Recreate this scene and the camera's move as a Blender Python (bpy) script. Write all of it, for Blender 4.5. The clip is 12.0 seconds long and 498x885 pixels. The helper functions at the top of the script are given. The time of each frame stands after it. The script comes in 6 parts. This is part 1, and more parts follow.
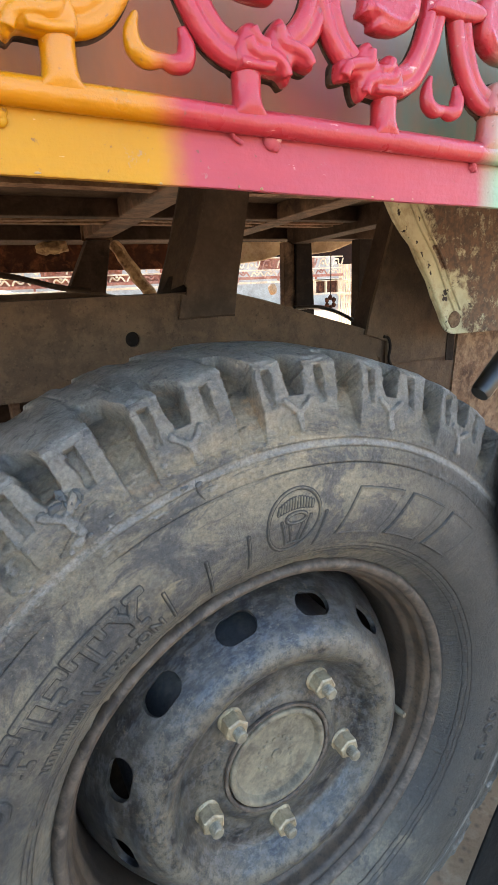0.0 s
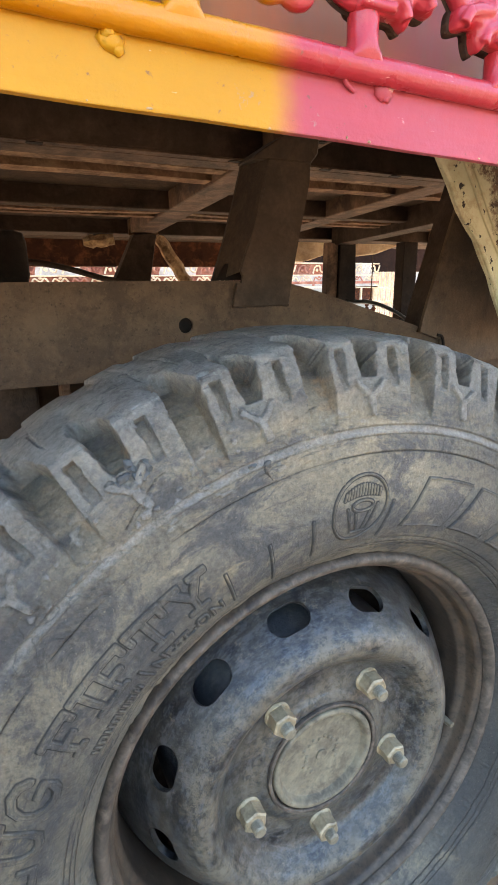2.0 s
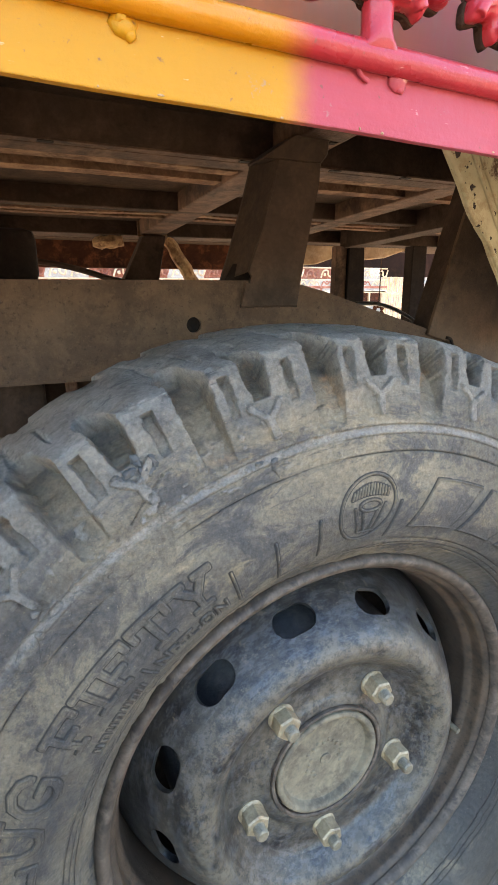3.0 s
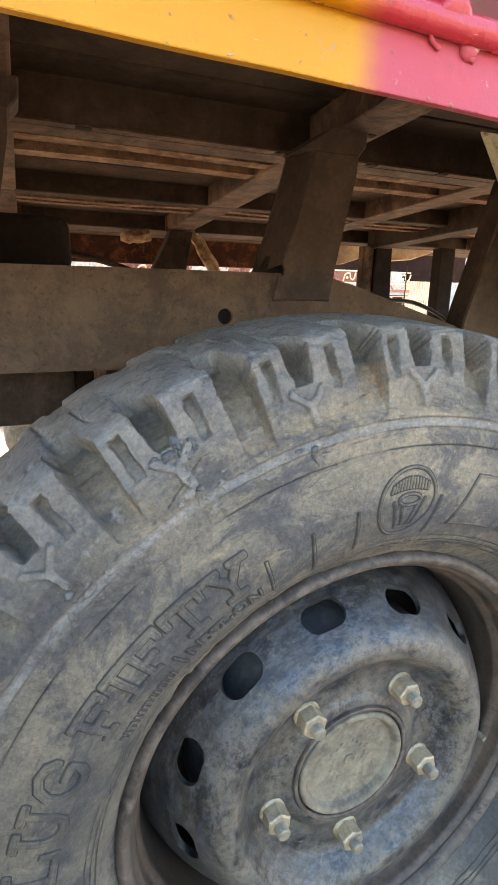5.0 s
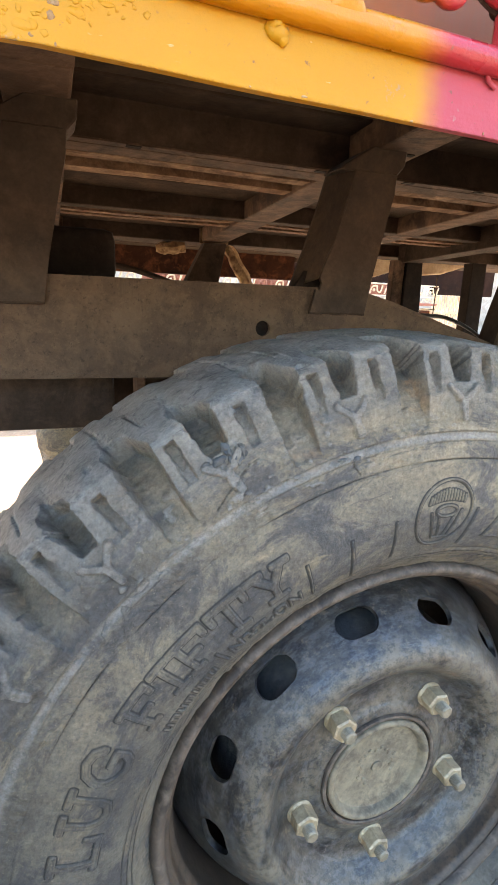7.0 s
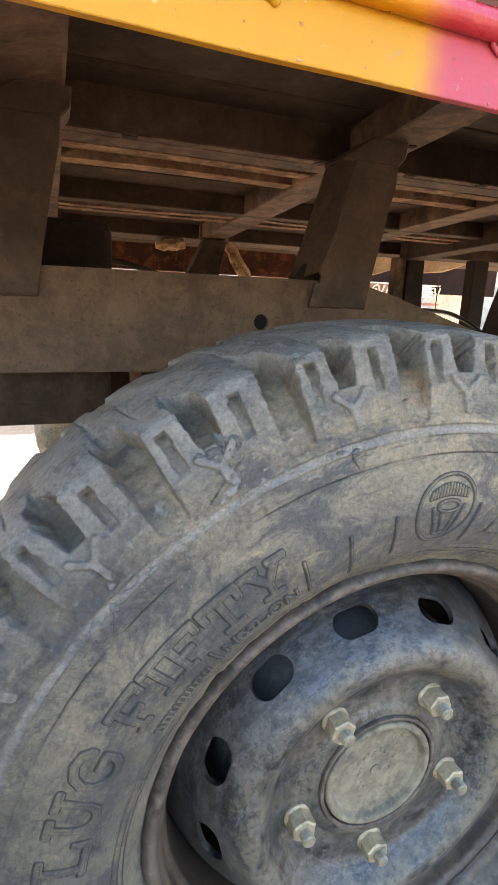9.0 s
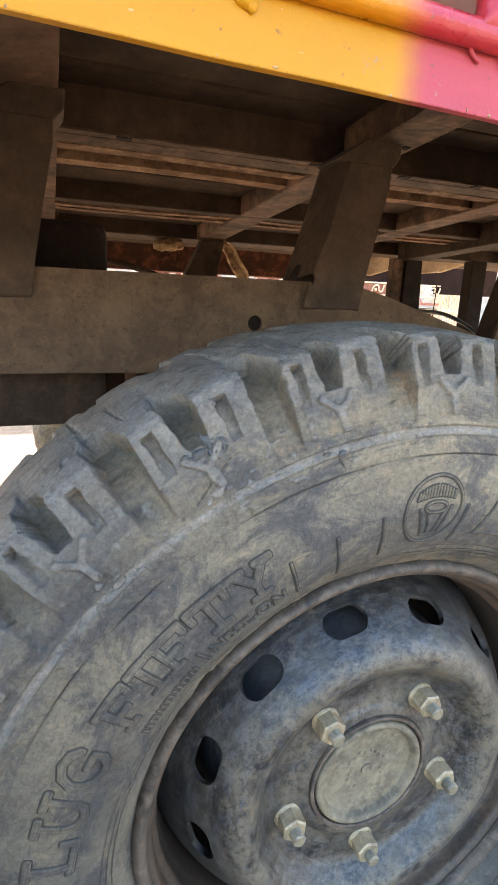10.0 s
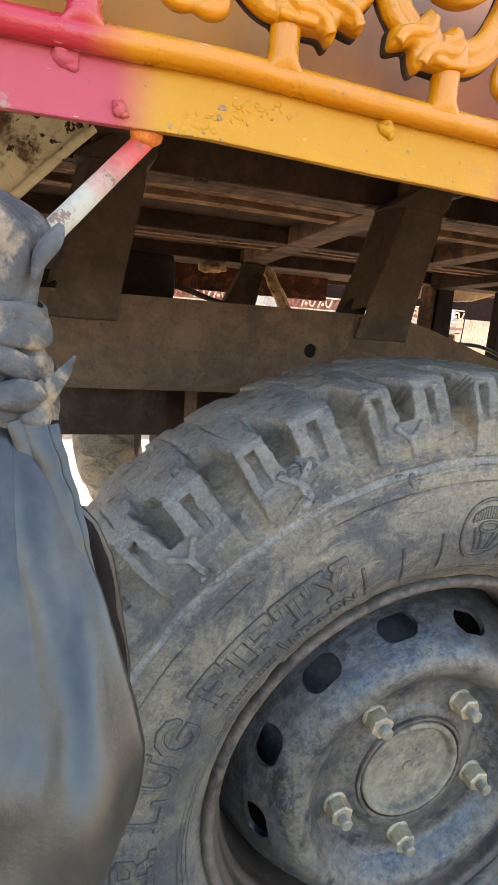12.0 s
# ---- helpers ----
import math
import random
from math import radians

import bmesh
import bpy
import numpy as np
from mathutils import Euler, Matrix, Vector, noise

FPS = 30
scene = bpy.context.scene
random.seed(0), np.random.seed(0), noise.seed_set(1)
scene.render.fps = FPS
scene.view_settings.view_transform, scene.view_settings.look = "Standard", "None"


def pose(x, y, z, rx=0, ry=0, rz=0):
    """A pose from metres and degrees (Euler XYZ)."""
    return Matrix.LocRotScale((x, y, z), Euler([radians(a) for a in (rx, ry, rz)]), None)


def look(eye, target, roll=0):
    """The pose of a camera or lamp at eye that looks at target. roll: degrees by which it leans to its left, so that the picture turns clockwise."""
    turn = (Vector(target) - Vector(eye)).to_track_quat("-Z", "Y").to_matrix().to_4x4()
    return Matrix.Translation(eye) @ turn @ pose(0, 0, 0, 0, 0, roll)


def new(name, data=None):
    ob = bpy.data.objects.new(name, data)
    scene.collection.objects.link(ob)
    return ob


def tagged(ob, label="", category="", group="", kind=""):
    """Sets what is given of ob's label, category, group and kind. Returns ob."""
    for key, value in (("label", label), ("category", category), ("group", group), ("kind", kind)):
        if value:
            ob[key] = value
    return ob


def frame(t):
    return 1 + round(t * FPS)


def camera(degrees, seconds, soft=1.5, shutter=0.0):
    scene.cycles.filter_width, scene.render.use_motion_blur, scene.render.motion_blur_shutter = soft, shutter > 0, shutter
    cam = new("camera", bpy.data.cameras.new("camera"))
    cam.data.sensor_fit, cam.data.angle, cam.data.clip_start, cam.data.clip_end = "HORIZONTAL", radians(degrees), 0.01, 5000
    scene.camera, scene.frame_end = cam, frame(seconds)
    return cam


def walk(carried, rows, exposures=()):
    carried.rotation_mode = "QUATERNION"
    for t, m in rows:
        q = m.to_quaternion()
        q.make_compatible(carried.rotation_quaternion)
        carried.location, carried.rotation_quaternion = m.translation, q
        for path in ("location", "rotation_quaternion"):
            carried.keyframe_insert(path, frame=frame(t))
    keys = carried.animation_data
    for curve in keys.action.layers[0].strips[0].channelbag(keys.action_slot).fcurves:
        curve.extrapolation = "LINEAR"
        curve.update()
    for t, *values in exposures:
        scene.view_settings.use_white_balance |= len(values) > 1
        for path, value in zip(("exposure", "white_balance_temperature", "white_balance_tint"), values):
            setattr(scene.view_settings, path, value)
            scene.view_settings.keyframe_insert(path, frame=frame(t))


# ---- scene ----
cam = camera(50.38, 12.0, 1.1)
SIZE = 0.885
PATH = [
    (0.0, -0.2228, -0.3695, 0.9067, 72.789, 2.285, -28.872),
    (0.5, -0.2363, -0.3575, 0.8964, 72.376, 1.906, -28.089),
    (1.0, -0.2379, -0.3558, 0.8967, 72.342, 1.809, -27.616),
    (1.5, -0.2498, -0.3471, 0.8865, 72.911, 1.323, -26.514),
    (2.0, -0.2489, -0.3466, 0.8842, 73.494, 0.660, -25.547),
    (2.5, -0.2440, -0.3440, 0.8811, 73.763, 0.375, -25.061),
    (3.0, -0.2489, -0.3444, 0.8784, 73.932, 0.174, -24.737),
    (5.0, -0.2624, -0.3329, 0.8657, 74.103, -1.145, -22.676),
    (5.5, -0.2719, -0.3431, 0.8705, 74.555, -1.612, -21.747),
    (6.0, -0.2812, -0.3410, 0.8690, 74.782, -1.930, -21.253),
    (6.5, -0.2844, -0.3449, 0.8734, 74.946, -2.055, -20.635),
    (7.0, -0.2857, -0.3426, 0.8688, 75.044, -2.160, -20.080),
    (9.0, -0.2772, -0.3338, 0.8599, 75.058, -2.248, -19.901),
    (9.5, -0.2734, -0.3349, 0.8591, 75.090, -2.251, -19.834),
    (10.0, -0.2692, -0.3387, 0.8621, 75.028, -2.256, -19.821),
    (10.5, -0.2562, -0.3380, 0.8691, 75.011, -2.031, -19.707),
    (11.0, -0.2694, -0.3687, 0.8967, 75.096, -1.477, -18.648),
    (11.5, -0.3175, -0.3746, 0.8799, 76.576, -3.565, -16.585),
    (12.0, -0.3418, -0.3744, 0.8775, 76.435, -4.497, -17.697),
]
walk(cam, [(t, pose(x * SIZE, y * SIZE, z * SIZE, rx, ry, rz)) for t, x, y, z, rx, ry, rz in PATH], [(0.0, 2.68, 6640.0, 7.0), (0.5, 2.84, 6640.0, 7.0), (2.5, 2.88, 6640.0, 7.0), (5.0, 2.94, 6640.0, 7.0), (10.0, 2.94, 6640.0, 7.0), (11.2, 2.76, 6640.0, 7.0), (12.0, 2.72, 6640.0, 7.0)])
# ---- light ----
world = bpy.data.worlds.new("sky")
scene.world = world
world.use_nodes = True
wn = world.node_tree
sky = wn.nodes.new("ShaderNodeTexSky")
sky.sky_type = "NISHITA"
sky.sun_disc = False
sky.sun_elevation = radians(50)
sky.sun_rotation = radians(30)
sky.dust_density = 2.0
wn.nodes["Background"].inputs["Strength"].default_value = 0.20
wn.links.new(sky.outputs["Color"], wn.nodes["Background"].inputs["Color"])
sun_data = bpy.data.lights.new("sun", "SUN")
sun_data.energy, sun_data.angle, sun_data.color = 5.0, radians(0.5), (1.0, 0.95, 0.86)
sun = new("sun", sun_data)
sun.matrix_world = look((0, 0, 0), (-0.32, -0.556, -0.766))

# ---- materials ----


def srgb(r, g, b):
    return tuple((c / 12.92 if c <= 0.04045 else ((c + 0.055) / 1.055) ** 2.4) for c in (r / 255, g / 255, b / 255)) + (1.0,)


class Nodes:
    """A small wrapper that adds and links nodes of one material."""

    def __init__(self, name):
        self.mat = bpy.data.materials.new(name)
        self.mat.use_nodes = True
        self.tree = self.mat.node_tree
        self.bsdf = self.tree.nodes["Principled BSDF"]
        self.coord = self.add("ShaderNodeTexCoord")

    def add(self, kind, **values):
        n = self.tree.nodes.new(kind)
        for key, value in values.items():
            if key == "blend":
                n.blend_type = value
            elif key == "op":
                n.operation = value
            elif key == "dtype":
                n.data_type = value
        return n

    def link(self, a, b):
        self.tree.links.new(a, b)

    def noise(self, scale, detail=6.0, rough=0.6, stretch=(1, 1, 1), distort=0.0):
        m = self.add("ShaderNodeMapping")
        m.inputs["Scale"].default_value = stretch
        self.link(self.coord.outputs["Object"], m.inputs["Vector"])
        n = self.add("ShaderNodeTexNoise")
        n.inputs["Scale"].default_value = scale
        n.inputs["Detail"].default_value = detail
        n.inputs["Roughness"].default_value = rough
        n.inputs["Distortion"].default_value = distort
        self.link(m.outputs["Vector"], n.inputs["Vector"])
        return n.outputs["Fac"]

    def voronoi(self, scale, feature="F1"):
        n = self.add("ShaderNodeTexVoronoi")
        n.feature = feature
        n.inputs["Scale"].default_value = scale
        self.link(self.coord.outputs["Object"], n.inputs["Vector"])
        return n.outputs["Distance"]

    def ramp(self, fac, stops, interpolation="LINEAR"):
        r = self.add("ShaderNodeValToRGB")
        r.color_ramp.interpolation = interpolation
        els = r.color_ramp.elements
        while len(els) < len(stops):
            els.new(0.5)
        for e, (p, c) in zip(els, stops):
            e.position = p
            e.color = c if len(c) == 4 else (*c, 1.0)
        self.link(fac, r.inputs["Fac"])
        return r.outputs["Color"]

    def mask(self, fac, lo, hi):
        m = self.add("ShaderNodeMapRange")
        m.inputs["From Min"].default_value = lo
        m.inputs["From Max"].default_value = hi
        self.link(fac, m.inputs["Value"])
        return m.outputs["Result"]

    def mix(self, fac, a, b, blend="MIX"):
        m = self.add("ShaderNodeMix")
        m.data_type = "RGBA"
        m.blend_type = blend
        for value, sock in ((fac, m.inputs[0]), (a, m.inputs[6]), (b, m.inputs[7])):
            if isinstance(value, (int, float)):
                sock.default_value = value
            elif isinstance(value, tuple):
                sock.default_value = value
            else:
                self.link(value, sock)
        return m.outputs[2]

    def math(self, op, a, b=0.0):
        m = self.add("ShaderNodeMath", op=op)
        for value, sock in ((a, m.inputs[0]), (b, m.inputs[1])):
            if isinstance(value, (int, float)):
                sock.default_value = value
            else:
                self.link(value, sock)
        return m.outputs[0]

    def axis(self, k):
        s = self.add("ShaderNodeSeparateXYZ")
        self.link(self.coord.outputs["Object"], s.inputs[0])
        return s.outputs[k]

    def bump(self, height, strength, distance):
        b = self.add("ShaderNodeBump")
        b.inputs["Strength"].default_value = strength
        b.inputs["Distance"].default_value = distance
        self.link(height, b.inputs["Height"])
        prev = self.bsdf.inputs["Normal"].links
        if prev:
            self.link(prev[0].from_socket, b.inputs["Normal"])
        self.link(b.outputs["Normal"], self.bsdf.inputs["Normal"])

    def done(self, color, rough=0.7, metal=0.0, spec=0.5):
        for value, key in ((color, "Base Color"), (rough, "Roughness"), (metal, "Metallic"), (spec, "Specular IOR Level")):
            sock = self.bsdf.inputs[key]
            if isinstance(value, (int, float, tuple)):
                sock.default_value = value
            else:
                self.link(value, sock)
        return self.mat


def worn(name, base, dark, dust, rough=0.75, metal=0.0, coarse=9.0, fine=90.0, dust_lo=0.45, dust_hi=0.7, relief=0.0012, spec=0.4):
    """A surface with a base colour, darker blotches, a patchy film of dust and fine relief."""
    n = Nodes(name)
    c = n.mix(n.mask(n.noise(coarse, 5, 0.65), 0.4, 0.65), base, dark)
    c = n.mix(n.mask(n.noise(coarse * 2.3, 8, 0.7, distort=0.4), dust_lo, dust_hi), c, dust)
    c = n.mix(n.mask(n.noise(fine, 4, 0.7), 0.35, 0.75), c, dark, "MIX") if fine < 0 else n.mix(0.35, c, n.ramp(n.noise(fine, 5, 0.7), [(0.3, (0.25, 0.25, 0.25)), (0.7, (0.85, 0.85, 0.85))]), "OVERLAY")
    n.bump(n.noise(fine * 2, 6, 0.7), 0.6, relief)
    n.bump(n.noise(coarse * 4, 4, 0.6), 0.5, relief * 2.5)
    return n.done(c, rough, metal, spec)


def painted(name, stops, lo, hi, rough=0.36, flakes=0.62, spec=0.24):
    """Hand-brushed enamel, its colour fading from one hue to the next along the rail."""
    n = Nodes(name)
    wob = n.math("MULTIPLY", n.math("SUBTRACT", n.noise(55, 3, 0.6), 0.5), 0.010)
    x = n.math("ADD", n.axis(0), wob)
    c = n.ramp(n.mask(x, lo, hi), [((p - lo) / (hi - lo), col) for p, col in stops])
    c = n.mix(n.math("MULTIPLY", n.mask(n.noise(11, 6, 0.65, (0.5, 1, 1)), 0.40, 0.72), 0.45), c, (0.42, 0.36, 0.30, 1), "SOFT_LIGHT")
    c = n.mix(n.math("MULTIPLY", n.mask(n.noise(34, 6, 0.7, (0.3, 1, 1)), 0.48, 0.66), 0.30), c, (0.75, 0.62, 0.55, 1), "SOFT_LIGHT")
    c = n.mix(n.math("MULTIPLY", n.mask(n.noise(38, 7, 0.75), flakes, flakes + 0.05), 0.75), c, srgb(140, 118, 104))
    c = n.mix(n.math("MULTIPLY", n.mask(n.noise(230, 4, 0.7), 0.64, 0.70), 0.7), c, srgb(104, 74, 62))
    c = n.mix(n.math("MULTIPLY", n.mask(n.noise(170, 4, 0.7, (0.3, 1, 1)), 0.66, 0.72), 0.5), c, srgb(232, 196, 180))
    n.bump(n.noise(300, 3, 0.5, (0.15, 1, 1)), 0.45, 0.0008)
    n.bump(n.noise(60, 6, 0.65), 0.6, 0.0018)
    r = n.mask(n.noise(30, 5, 0.6), 0.2, 0.9)
    return n.done(c, n.math("ADD", n.math("MULTIPLY", r, 0.25), rough), 0.0, spec)


YELLOW, PINK, MINT, GREEN = srgb(174, 124, 20), srgb(160, 65, 75), srgb(116, 176, 144), srgb(34, 92, 66)
S = SIZE
PAINT_STOPS = [(-0.60 * S, PINK), (-0.325 * S, PINK), (-0.306 * S, YELLOW), (-0.126 * S, YELLOW), (-0.110 * S, PINK), (0.088 * S, PINK), (0.118 * S, MINT), (0.30 * S, GREEN)]
M_SILL = painted("rail_enamel", PAINT_STOPS, -0.60 * S, 0.40 * S)
PIPE_PINK, PIPE_YELLOW = srgb(160, 42, 50), srgb(178, 114, 2)
PIPE_STOPS = [(-0.60 * S, PIPE_PINK), (-0.338 * S, PIPE_PINK), (-0.318 * S, PIPE_YELLOW), (-0.132 * S, PIPE_YELLOW), (-0.116 * S, PIPE_PINK), (0.080 * S, PIPE_PINK), (0.108 * S, MINT), (0.30 * S, GREEN)]
M_PIPE = painted("pipe_enamel", PIPE_STOPS, -0.60 * S, 0.40 * S, 0.20, 0.66, 0.42)


def panel_material():
    n = Nodes("panel_paint")
    c = n.ramp(n.mask(n.axis(0), -0.45, 0.35), [(0.0, srgb(196, 140, 56)), (0.3, srgb(190, 126, 56)), (0.48, srgb(176, 98, 70)), (0.57, srgb(164, 84, 80)), (0.63, srgb(104, 116, 94)), (0.74, srgb(46, 104, 76)), (1.0, srgb(34, 80, 58))])
    c = n.mix(n.mask(n.noise(12, 6, 0.65, (1, 1, 0.5)), 0.46, 0.70), c, srgb(146, 98, 66))
    c = n.mix(n.math("MULTIPLY", n.mask(n.noise(30, 6, 0.7, (1, 1, 0.2)), 0.5, 0.75), 0.5), c, srgb(140, 112, 90))
    n.bump(n.noise(30, 4), 0.3, 0.002)
    return n.done(c, 0.55, 0.0, 0.3)


M_PANEL = panel_material()


def rubber_material(moulded=True):
    """Old tyre rubber: greyish black, filmed with dust, rubbed blue-grey on proud places, cracked along the ring."""
    n = Nodes("dusty_rubber")
    if moulded:
        s = n.add("ShaderNodeSeparateXYZ")
        n.link(n.coord.outputs["Object"], s.inputs[0])
        z = n.math("SUBTRACT", s.outputs[2], 0.42 * SIZE)
        r = n.math("SQRT", n.math("ADD", n.math("MULTIPLY", s.outputs[0], s.outputs[0]), n.math("MULTIPLY", z, z)))
        polar = n.add("ShaderNodeCombineXYZ")
        n.link(n.math("MULTIPLY", n.math("ARCTAN2", s.outputs[0], z), 0.30), polar.inputs[0])
        n.link(r, polar.inputs[1])
        n.link(s.outputs[1], polar.inputs[2])

        def round_noise(scale, detail, rough, stretch, distort=0.0):
            m = n.add("ShaderNodeMapping")
            m.inputs["Scale"].default_value = stretch
            n.link(polar.outputs[0], m.inputs["Vector"])
            t = n.add("ShaderNodeTexNoise")
            for key, value in (("Scale", scale), ("Detail", detail), ("Roughness", rough), ("Distortion", distort)):
                t.inputs[key].default_value = value
            n.link(m.outputs["Vector"], t.inputs["Vector"])
            return t.outputs["Fac"]
    else:
        round_noise = n.noise
    c = n.mix(n.mask(round_noise(30, 8, 0.72, (0.5, 1, 1)), 0.38, 0.64), srgb(42, 43, 45), srgb(68, 68, 66))
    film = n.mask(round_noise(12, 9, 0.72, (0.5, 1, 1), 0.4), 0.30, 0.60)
    if moulded:
        band = n.math("ADD", r, n.math("MULTIPLY", n.math("SUBTRACT", round_noise(9, 7, 0.7, (0.7, 1, 1)), 0.5), 0.07))
        film = n.math("MULTIPLY", film, n.ramp(n.mask(band, 0.23 * SIZE, 0.43 * SIZE), [(0.0, (0.75, 0.75, 0.75)), (0.10, (0.45, 0.45, 0.45)), (0.22, (0.30, 0.30, 0.30)), (0.34, (0.75, 0.75, 0.75)), (0.46, (1.0, 1.0, 1.0)), (0.62, (1.0, 1.0, 1.0)), (0.80, (0.8, 0.8, 0.8)), (0.92, (0.75, 0.75, 0.75)), (1.0, (0.8, 0.8, 0.8))]))
        # shade on the tyre's right side is put into the colour, thinning the film
        unshaded = n.mask(n.math("ADD", s.outputs[0], n.math("MULTIPLY", n.math("SUBTRACT", n.noise(9, 6, 0.7), 0.5), 0.16)), 0.20, 0.06)
        film = n.math("MULTIPLY", film, n.math("ADD", n.math("MULTIPLY", unshaded, 0.75), 0.25))
        # the film thins towards the lower left
        lower_left = n.mask(n.math("ADD", n.math("ADD", s.outputs[0], n.math("MULTIPLY", z, -0.45)), n.math("MULTIPLY", n.math("SUBTRACT", round_noise(10, 7, 0.7, (0.6, 1, 1)), 0.5), 0.22)), -0.20, -0.34)
        film = n.math("MULTIPLY", film, n.math("SUBTRACT", 1.0, n.math("MULTIPLY", lower_left, 0.62)))
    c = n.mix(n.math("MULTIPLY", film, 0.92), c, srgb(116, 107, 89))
    # dark rubbed patches smeared along the ring, and pale dust in small smears
    c = n.mix(n.math("MULTIPLY", n.mask(round_noise(26, 10, 0.76, (0.55, 1, 1), 0.5), 0.48, 0.57), 0.82), c, srgb(48, 49, 52))
    c = n.mix(n.math("MULTIPLY", n.mask(round_noise(26, 8, 0.75, (0.4, 1, 1), 0.4), 0.58, 0.68), 0.45), c, srgb(134, 122, 98))
    if moulded:
        # the same right-hand shade, painted darker over the rubber
        c = n.mix(n.math("MULTIPLY", n.math("SUBTRACT", 1.0, unshaded), 0.85), c, srgb(42, 41, 39))
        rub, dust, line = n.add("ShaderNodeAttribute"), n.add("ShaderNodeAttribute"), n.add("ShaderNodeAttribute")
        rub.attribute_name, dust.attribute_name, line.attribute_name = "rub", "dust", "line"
        c = n.mix(n.math("MULTIPLY", n.math("MULTIPLY", rub.outputs["Fac"], 0.85), n.mask(n.noise(40, 8, 0.75, distort=0.5), 0.30, 0.50)), c, srgb(116, 116, 115))
        c = n.mix(n.math("MULTIPLY", rub.outputs["Fac"], n.mask(n.noise(70, 9, 0.8, (1, 1, 1.6), 0.4), 0.54, 0.62)), c, srgb(66, 67, 70))
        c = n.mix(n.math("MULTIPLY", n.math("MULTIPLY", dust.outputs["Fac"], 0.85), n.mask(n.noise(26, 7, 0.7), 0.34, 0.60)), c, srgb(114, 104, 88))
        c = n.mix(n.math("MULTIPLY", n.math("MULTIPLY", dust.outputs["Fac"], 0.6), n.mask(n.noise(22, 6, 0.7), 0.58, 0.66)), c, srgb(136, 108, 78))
    c = n.mix(0.62, c, n.ramp(n.noise(270, 9, 0.84), [(0.32, (0.12, 0.12, 0.12)), (0.68, (0.92, 0.92, 0.92))]), "OVERLAY")
    c = n.mix(n.math("MULTIPLY", n.mask(n.noise(520, 3, 0.6), 0.66, 0.72), 0.25), c, srgb(158, 148, 126))
    c = n.mix(n.math("MULTIPLY", n.mask(round_noise(170, 5, 0.7, (0.15, 1, 1)), 0.62, 0.69), 0.55), c, srgb(42, 42, 44))
    n.bump(n.noise(430, 6, 0.78), 0.9, 0.0013)
    n.bump(n.noise(110, 8, 0.78), 0.9, 0.0028)
    if moulded:
        warp = n.add("ShaderNodeVectorMath")
        warp.operation = "ADD"
        jitter = n.add("ShaderNodeTexNoise")
        jitter.inputs["Scale"].default_value = 35
        n.link(polar.outputs[0], jitter.inputs["Vector"])
        small = n.add("ShaderNodeVectorMath")
        small.operation = "SCALE"
        small.inputs["Scale"].default_value = 0.05
        n.link(jitter.outputs["Color"], small.inputs[0])
        n.link(polar.outputs[0], warp.inputs[0])
        n.link(small.outputs[0], warp.inputs[1])
        cell = n.add("ShaderNodeTexVoronoi")
        cell.feature = "DISTANCE_TO_EDGE"
        cell.inputs["Scale"].default_value = 75
        flat = n.add("ShaderNodeMapping")
        flat.inputs["Scale"].default_value = (0.5, 1.2, 0.6)
        n.link(warp.outputs[0], flat.inputs["Vector"])
        n.link(flat.outputs["Vector"], cell.inputs["Vector"])
        crack = n.mask(cell.outputs["Distance"], 0.0, 0.035)
        zone = n.math("MULTIPLY", n.mask(n.noise(7, 5, 0.65), 0.56, 0.64), n.ramp(n.mask(r, 0.30 * SIZE, 0.42 * SIZE), [(0.0, (0.1, 0.1, 0.1)), (0.30, (0.2, 0.2, 0.2)), (0.45, (1, 1, 1)), (0.7, (1, 1, 1)), (1.0, (0.35, 0.35, 0.35))]))
        c = n.mix(n.math("MULTIPLY", n.math("MULTIPLY", zone, 0.3), n.mask(cell.outputs["Distance"], 0.05, 0.01)), c, srgb(34, 32, 30))
        n.bump(n.mix(zone, (1, 1, 1, 1), crack), 0.5, 0.0014)
        lo, hi = 0.240 * SIZE, 0.265 * SIZE
        f = n.mask(n.math("ADD", r, n.math("MULTIPLY", n.math("SUBTRACT", n.noise(28, 5, 0.6), 0.5), 0.0015)), lo, hi)
        stops = [(0.0, (0.5, 0.5, 0.5))]
        for v, w, d in ((0.2485, 0.0008, 0.1), (0.2530, 0.0008, 0.1), (0.2575, 0.0009, 0.15)):
            stops += [((q * SIZE - lo) / (hi - lo), (e, e, e)) for q, e in ((v - w, 0.5), (v, d), (v + w, 0.5))]
        worn_ring = n.mask(round_noise(10, 6, 0.7, (1, 1, 1)), 0.28, 0.46)
        ring = n.mix(worn_ring, (0.5, 0.5, 0.5, 1), n.ramp(f, stops))
        n.bump(ring, 0.9, 0.0026)
        c = n.mix(n.math("MULTIPLY", n.mask(ring, 0.5, 0.12), 0.9), c, srgb(34, 32, 30))
        c = n.mix(n.math("MULTIPLY", line.outputs["Fac"], n.mask(n.noise(40, 6, 0.7), 0.15, 0.4)), c, srgb(30, 29, 28))
    c = n.mix(1.0, c, (1.60, 1.51, 1.37, 1.0), "MULTIPLY")
    return n.done(c, n.math("ADD", n.math("MULTIPLY", n.noise(40, 6, 0.7), 0.35), 0.42), 0.0, 0.4)


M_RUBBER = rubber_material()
M_FAR_RUBBER = rubber_material(False)
M_EDGE = worn("rubbed_rubber_edge", srgb(72, 72, 70), srgb(58, 59, 59), srgb(104, 98, 84), 0.55, 0, 40, 300, 0.5, 0.75, 0.0004)


